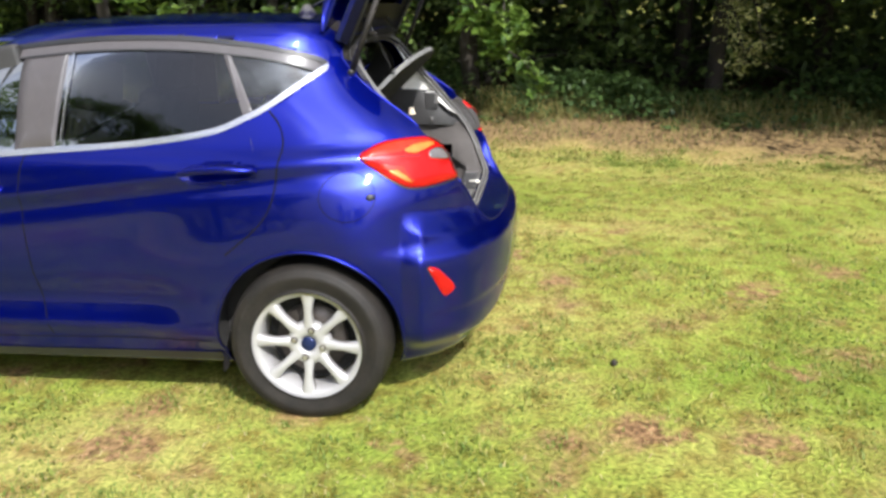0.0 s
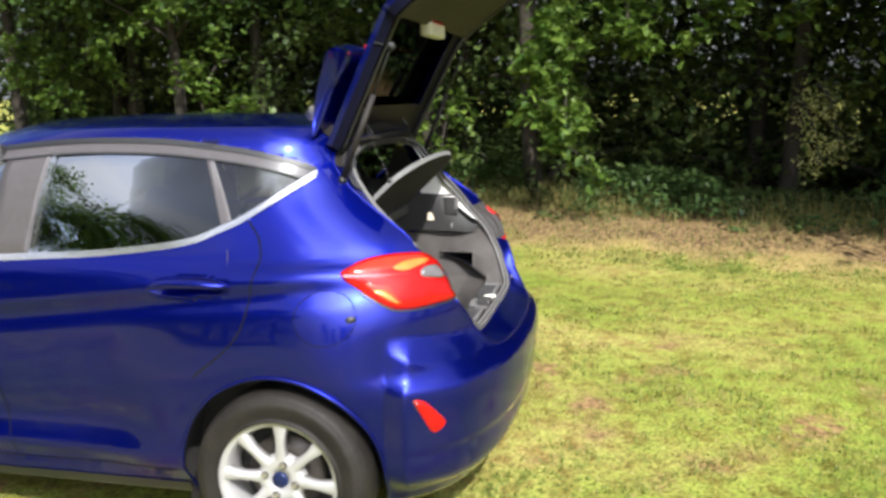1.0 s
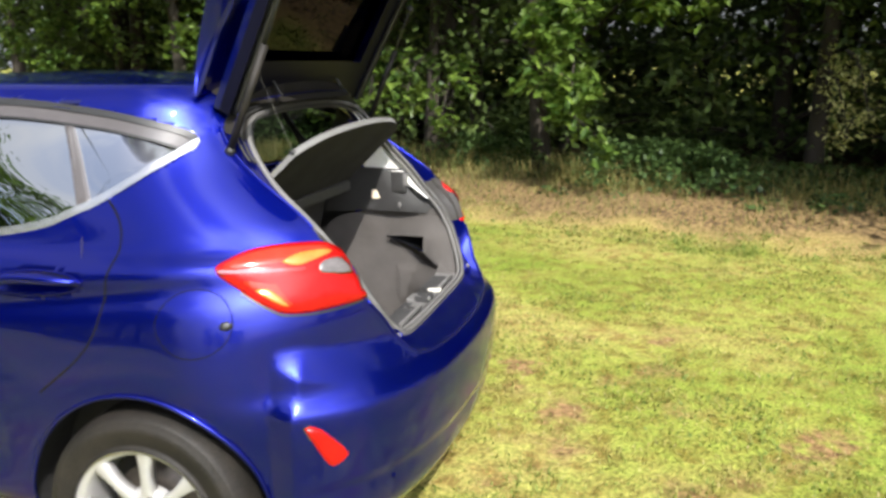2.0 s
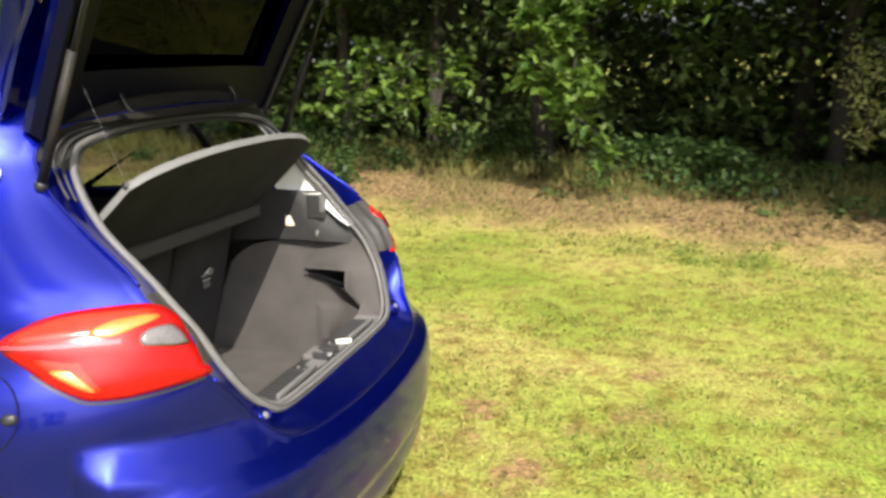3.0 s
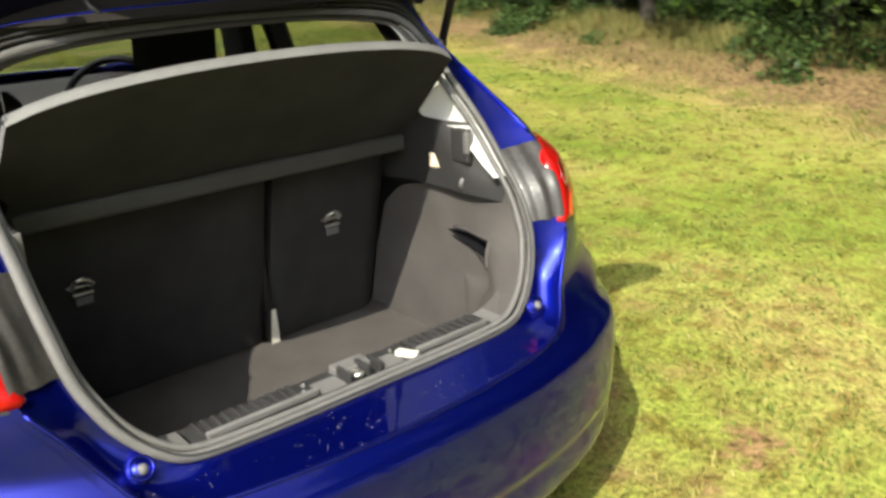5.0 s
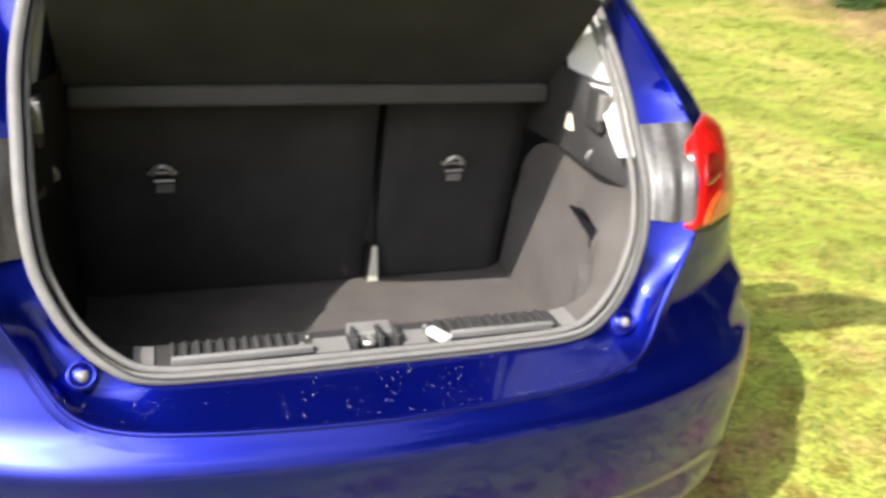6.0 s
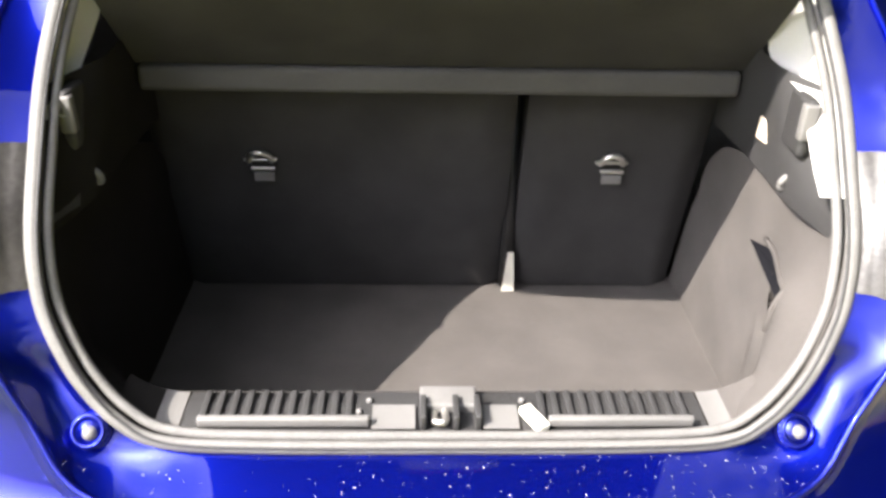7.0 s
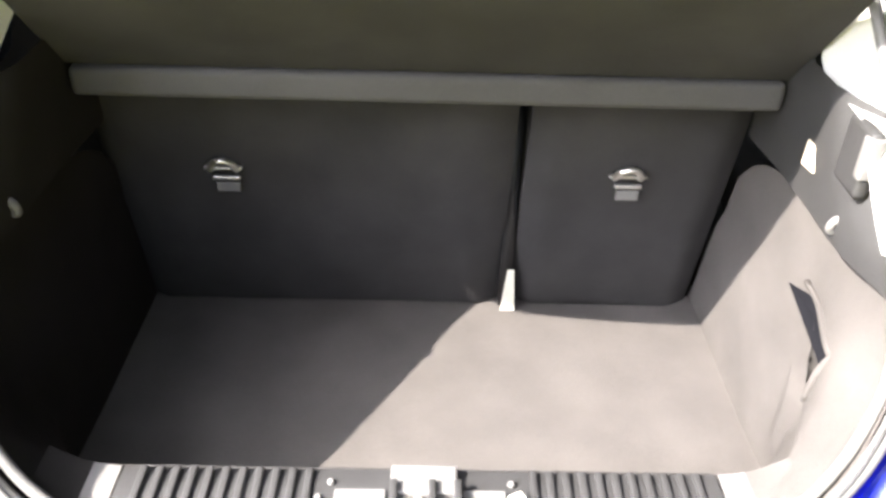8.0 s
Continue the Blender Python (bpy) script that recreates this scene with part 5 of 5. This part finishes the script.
xy = scatter(9000, (-3.0, 5.5, -3.6, 4.5), lambda x, y: edge_d(x, y) < 0.4 and not (abs(x) < 0.6 and -0.3 < y < 2.8))
tagged(blades("dry_thatch", xy, rng.uniform(0.01, 0.03, len(xy)), rng.uniform(0.003, 0.006, len(xy)), GRASSDRY, 2.0), "dry straw-coloured blades in the lawn", "grass", kind="stuff")


def verge(x, y):
    d = edge_d(x, y)
    patchy = noise.noise(Vector((x * 0.8, y * 0.8, 31))) + 0.6 * noise.noise(Vector((x * 2.3, y * 2.3, 37)))
    bare = 0.18 * (1 - sstep(1.1, 1.7, d)) * sstep(0.1, 0.4, d)
    return -0.15 < d < 3.0 and rng.random() < 0.55 + 0.9 * patchy - bare


xy = scatter(30000, (2.5, 11.5, -6, 13), verge)
hh = np.array([0.03 + (0.07 * sstep(0, 1.2, edge_d(*p)) + 0.24 * sstep(1.2, 2.2, edge_d(*p))) * rng.uniform(0.25, 1.2) for p in xy])
tagged(blades("verge_grass", xy, hh, rng.uniform(0.005, 0.010, len(xy)), leaf_mat("verge_blade", (0.075, 0.115, 0.022), (0.34, 0.27, 0.10), 0.35, 0.7), 1.1), "long half-dry grass along the wood's edge", "grass", kind="stuff")

# a small dark scrap on the lawn
bm = bmesh.new()
bmesh.ops.create_icosphere(bm, subdivisions=2, radius=0.018, matrix=Matrix.Translation((-0.309, -1.105, 0.008)) @ Matrix.Diagonal((1.3, 0.7, 0.6, 1)))
for v in bm.verts:
    v.co += 0.006 * Vector(noise.noise_vector(v.co * 60))
tagged(part("dark_scrap", bm, BARK), "small dark scrap lying on the lawn", "bark")


# ---- trees ----
def leaves_mesh(name, centres, size, material, droop=0.35):
    """Small folded leaves round given places as one mesh."""
    n = len(centres)
    c = np.array(centres)
    a, t = rng.uniform(0, math.tau, n), rng.normal(-droop, 0.45, n)
    f = np.stack([np.cos(a) * np.cos(t), np.sin(a) * np.cos(t), np.sin(t)], 1)
    side = np.stack([-np.sin(a), np.cos(a), rng.normal(0, 0.45, n)], 1)
    side /= np.linalg.norm(side, axis=1)[:, None]
    s = (size * rng.uniform(0.6, 1.3, n))[:, None]
    up = np.cross(side, f)
    V = np.stack([c, c + f * s * 0.5 + side * s * 0.34 + up * s * 0.08, c + f * s, c + f * s * 0.5 - side * s * 0.34 + up * s * 0.08], 1)
    me = bpy.data.meshes.new(name)
    me.vertices.add(n * 4)
    me.vertices.foreach_set("co", V.ravel())
    idx = np.arange(n)[:, None] * 4
    me.loops.add(n * 6)
    me.loops.foreach_set("vertex_index", np.concatenate([idx + (0, 1, 2), idx + (0, 2, 3)], 1).ravel().astype(np.int32))
    me.polygons.add(n * 2)
    me.polygons.foreach_set("loop_start", (np.arange(n * 2) * 3).astype(np.int32))
    me.update(calc_edges=True)
    me.materials.append(material)
    return me


def lobed_leaves(name, centres, size, material, droop=0.3):
    """Leaves of five lobes, drooping on their stalks, as one mesh."""
    outline = [(0.0, 0.0), (0.06, 0.26), (0.30, 0.20), (0.42, 0.48), (0.56, 0.22), (0.68, 0.24), (1.0, 0.0), (0.68, -0.24), (0.56, -0.22), (0.42, -0.48), (0.30, -0.20), (0.06, -0.26)]
    verts, faces = [], []
    for c in centres:
        a, t, w = rng.uniform(0, math.tau), rng.normal(-droop, 0.4), rng.normal(0, 0.5)
        f = np.array((math.cos(a) * math.cos(t), math.sin(a) * math.cos(t), math.sin(t)))
        s = np.array((-math.sin(a), math.cos(a), w))
        s /= np.linalg.norm(s)
        up = np.cross(s, f)
        g = size * rng.uniform(0.6, 1.25)
        o = len(verts)
        verts.append(c + f * g * 0.36 + up * g * 0.06)
        verts += [c + g * (f * u + s * v - up * 0.22 * abs(v)) for u, v in outline]
        faces += [(o, o + 1 + k, o + 1 + (k + 1) % 12) for k in range(12)]
    return mesh_from(name, verts, faces, False)


# lighter boughs, darker crowns: sun and shade put into the leaf colours
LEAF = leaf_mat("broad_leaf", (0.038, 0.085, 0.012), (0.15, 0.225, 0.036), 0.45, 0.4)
LEAFSUN = leaf_mat("sun_tinted_leaf", (0.24, 0.27, 0.06), (0.60, 0.58, 0.26), 0.5, 0.4)
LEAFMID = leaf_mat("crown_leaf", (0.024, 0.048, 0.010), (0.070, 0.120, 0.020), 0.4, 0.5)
LEAFDARK = leaf_mat("shade_leaf", (0.050, 0.080, 0.024), (0.135, 0.195, 0.050), 0.35, 0.5)


def make_tree(kind, height, spread_, base, n_leaf, leaf, material, lean=(0, 0)):
    """A tree: tapered trunk, limbs, and leaves gathered on the twigs."""
    tree = tagged(new("tree"), kind, "tree", group="trees of the wood")
    trunk = spline([(0, 0, -0.1), (0.08 * rng.normal() + 0.1 * lean[0], 0.08 * rng.normal(), height * 0.3), (0.2 * rng.normal() + 0.3 * lean[0], 0.2 * rng.normal(), height * 0.65), (0.3 * rng.normal() + 0.6 * lean[0], 0.3 * rng.normal(), height)], 6)
    r0 = 0.03 + 0.012 * height
    shapes = [tube(trunk, [max(0.012, r0 * (1 - 0.85 * k / (len(trunk) - 1))) for k in range(len(trunk))], 9)]
    tips = []
    for k in range(26):
        t = base + (1 - base) * (k + rng.random()) / 26
        p = Vector(trunk[min(int(t * (len(trunk) - 1)), len(trunk) - 1)])
        a = k * 2.4 + rng.normal(0, 0.4)
        reach = spread_ * (1.0 - 0.55 * abs(t - 0.5)) * rng.uniform(0.65, 1.15)
        q = p + Vector((math.cos(a), math.sin(a), 0)) * reach + Vector((lean[0] * 0.6 * reach, lean[1] * reach, reach * rng.uniform(-0.15, 0.5)))
        mid = p.lerp(q, 0.5) + Vector((0, 0, 0.12 * reach))
        limb = spline([p, mid, q], 5)
        shapes.append(tube(limb, [max(0.005, 0.34 * r0 * (1 - 0.9 * i / (len(limb) - 1))) for i in range(len(limb))], 6))
        for i in range(4, len(limb)):
            tips.append((np.array(limb[i]), 0.16 + 0.30 * spread_ / 2))
    part("trunk", merged(*shapes), BARK, tree)
    pts = []
    for k in range(n_leaf):
        c, sp = tips[rng.integers(len(tips))]
        d = rng.normal(0, 1, 3) * (sp * 0.62, sp * 0.62, sp * 0.42)
        pts.append(c + d)
    ob = part("crown", leaves_mesh("crown", pts, leaf, material), material, tree)
    return tree


def put(tree, x, y, turn, s=1.0, first=False):
    m = Matrix.Translation((x, y, ground_z(x, y))) @ Matrix.Rotation(turn, 4, "Z")
    t = tree if first else copy_thing(tree, m)
    t.matrix_basis = m @ Matrix.Diagonal((s, s, s, 1))
    return t


kinds = [make_tree("broadleaf tree with dense green crown and dark trunk", 7.5, 2.5, 0.36, 9500, 0.14, LEAFMID), make_tree("broadleaf tree with low sweeping branches", 6.8, 2.4, 0.38, 9500, 0.13, LEAFMID), make_tree("slender tree with a light bright green crown", 7.0, 2.3, 0.37, 8500, 0.135, LEAFMID), make_tree("shaded tree deep in the wood", 8.0, 2.5, 0.06, 6500, 0.13, LEAFDARK), make_tree("tall spreading tree added with its crown out of view", 10.0, 3.6, 0.40, 12000, 0.17, LEAFMID)]
used = set()


def plant(k, x, y, s=1.0):
    put(kinds[k], x, y, rng.uniform(0, math.tau), s, k not in used)
    used.add(k)


def wood_x(y, d):
    return 5.05 + 0.33 * y + d


for i in range(9):
    y = -6.5 + 2.1 * i + rng.normal(0, 0.7)
    plant(i % 3, wood_x(y, 3.0 + rng.uniform(-0.5, 0.7)), y, rng.uniform(0.85, 1.15))
for i in range(12):
    y = -7.5 + 1.75 * i + rng.normal(0, 0.3)
    plant(3, wood_x(y, 4.3 + rng.uniform(-0.3, 0.4)), y, rng.uniform(0.9, 1.15))
for i in range(10):
    y = -8.5 + 2.2 * i + rng.normal(0, 0.3)
    plant(3, wood_x(y, 6.2 + rng.uniform(-0.3, 0.5)), y, rng.uniform(0.9, 1.2))
# tall trees that overhang the edge, crowns added out of view for shade
for y, d, size in ((-8.0, 2.6, 0.9), (-5.7, 1.7, 0.85), (1.9, 4.2, 1.0), (5.0, 3.6, 1.0), (8.0, 3.6, 1.1)):
    plant(4, wood_x(y, d), y, size)
# trees added out of view, to cast shade on the verge
for x, y, s in ((3.9, -5.3, 0.9), (2.9, -7.0, 0.9)):
    plant(1, x, y, s)
# trees across the field behind the walk, seen in the windows
for i in range(14):
    plant((0, 1, 4)[i % 3], -11.5 - rng.uniform(0, 1.5), 5.2 + 1.7 * i, rng.uniform(0.85, 1.0))
pts = []
for k in range(26000):
    y = rng.uniform(3.4, 30)
    crown = 3.6 + 1.6 * noise.noise(Vector((y * 0.35, 2, 7))) + 0.8 * noise.noise(Vector((y * 1.1, 5, 7)))
    pts.append((-11.0 - rng.uniform(0, 1.6) ** 1.5, y, crown * rng.random() ** 0.8))
tagged(part("hedge", leaves_mesh("hedge", pts, 0.20, LEAFMID), LEAFMID), "dense green hedge across the field", "hedge", kind="stuff")
for i in range(4):
    plant(i % 3, -26.0 - rng.uniform(0, 4), -12.0 + 3.4 * i, rng.uniform(0.70, 0.85))
for i in range(5):
    plant(i % 3, -10 + 6.5 * i, -31 - rng.uniform(0, 3), rng.uniform(0.65, 0.85))
for i in range(6):
    plant(i % 3, -14 + 5.0 * i, 24 + rng.uniform(0, 4), rng.uniform(0.9, 1.2))

# leafy shoots that hang out into the sun
def shoot(x, y, z, wide, tall, n, leaf, label, material):
    th = tagged(new("leafy_bough"), label, "branch", group="boughs of the wood")
    root = Vector((wood_x(y, 2.5), y + 0.1, z + 0.6))
    tip = Vector((x, y, z))
    shapes, pts = [], []
    main = spline([root, root.lerp(tip, 0.5) + Vector((0, 0, 0.18)), tip], 6)
    shapes.append(tube(main, [0.022 * (1 - 0.8 * i / (len(main) - 1)) for i in range(len(main))], 6))
    for k in range(9):
        a = Vector(main[4 + k % (len(main) - 4)])
        b = a + Vector((rng.normal(-0.1, 0.3) * wide, rng.normal(0, 0.7) * wide, rng.normal(-0.1, 0.6) * tall))
        shapes.append(tube([a, a.lerp(b, 0.5) + Vector((0, 0, 0.03)), b], [0.008, 0.006, 0.003], 5))
        for q in range(n // 9):
            pts.append(np.array(a.lerp(b, rng.uniform(0.35, 1.1))) + rng.normal(0, 0.075, 3))
    for sh in shapes:
        part("limb" if sh is shapes[0] else "twig", sh, BARK, th)
    part("leaves", lobed_leaves("leaves", pts, leaf, material), material, th, smooth=False)


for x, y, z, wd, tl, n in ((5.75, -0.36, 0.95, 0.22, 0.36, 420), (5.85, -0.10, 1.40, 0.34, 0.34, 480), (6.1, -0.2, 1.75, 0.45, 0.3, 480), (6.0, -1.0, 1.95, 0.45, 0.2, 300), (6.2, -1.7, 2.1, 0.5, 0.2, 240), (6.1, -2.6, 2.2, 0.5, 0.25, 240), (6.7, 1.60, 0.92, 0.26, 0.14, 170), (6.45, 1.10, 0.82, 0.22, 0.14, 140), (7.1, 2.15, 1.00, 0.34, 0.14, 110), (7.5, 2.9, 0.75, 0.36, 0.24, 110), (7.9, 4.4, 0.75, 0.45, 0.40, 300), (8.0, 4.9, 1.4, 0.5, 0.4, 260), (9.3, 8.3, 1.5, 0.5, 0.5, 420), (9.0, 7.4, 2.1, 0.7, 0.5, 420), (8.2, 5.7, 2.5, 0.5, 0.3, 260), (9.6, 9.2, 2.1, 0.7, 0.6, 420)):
    shoot(x, y, z, wd, tl, n, 0.125, "leafy bough reaching out of the wood, sunlight put into its lighter leaves", LEAF)
# sunlight on these sprays is put into their pale leaf colour
shoot(5.70, -2.84, 0.76, 0.17, 0.24, 520, 0.044, "spray of small leaves with sunlight put into their yellow-green colour", LEAFSUN)
shoot(5.80, -3.02, 0.92, 0.14, 0.16, 200, 0.044, "spray of small leaves with sunlight put into their yellow-green colour", LEAFSUN)

# low plants at the foot of the wood
pts = []
for k in range(60000):
    y, d = rng.uniform(-6.5, 13), rng.uniform(0.9, 3.2)
    drift = noise.noise(Vector((y * 0.55, d * 0.8, 12))) + 0.5 * noise.noise(Vector((y * 1.9, d * 2.1, 15)))
    clump = sstep(-2.5, -1.7, y) * (1 - sstep(-0.55, -0.15, y)) * sstep(1.1, 1.5, d)
    full = max(sstep(0.1, 0.6, drift + 0.25 * sstep(1.8, 2.6, d)), 0.40 * sstep(1.5, 2.3, d) * sstep(-0.5, 0.5, -y), clump * sstep(-0.5, 0.1, drift))
    if rng.random() > full:
        continue
    h = 0.06 + 0.40 * full * sstep(0.8, 1.8, d)
    x = wood_x(y, d)
    pts.append((x, y, ground_z(x, y) + h * rng.uniform(0.1, 1.0) ** 0.6))
me = leaves_mesh("undergrowth", pts, 0.075, leaf_mat("nettle_leaf", (0.022, 0.048, 0.012), (0.075, 0.125, 0.03), 0.35, 0.55), 0.2)
tagged(part("undergrowth", me, me.materials[0]), "low dark green nettles and bramble under the trees", "undergrowth", kind="stuff")
pts = []
for k in range(36000):
    y, d, z = rng.uniform(-8, 14), rng.uniform(3.0, 5.2), rng.uniform(0.1, 4.2)
    if noise.noise(Vector((y * 0.8, d * 0.8, z * 0.9))) + 0.4 * noise.noise(Vector((y * 2.2, d * 2.2, z * 2.4))) > 0.08:
        pts.append((wood_x(y, d), y, z))
me = leaves_mesh("shrub_layer", pts, 0.13, LEAFDARK, 0.3)
tagged(part("shrub_layer", me, LEAFDARK), "dim shrubby foliage between the trunks", "foliage", kind="stuff")
pts = []
for k in range(125000):
    y, d, z = rng.uniform(-10, 16), rng.uniform(7.4, 9.0), 7.0 * rng.random() ** 1.6
    pts.append((wood_x(y, d), y, z))
me = leaves_mesh("far_wood", pts, 0.185, LEAFDARK, 0.3)
tagged(part("far_wood", me, LEAFDARK), "dense dark foliage deep in the wood", "foliage", kind="stuff")
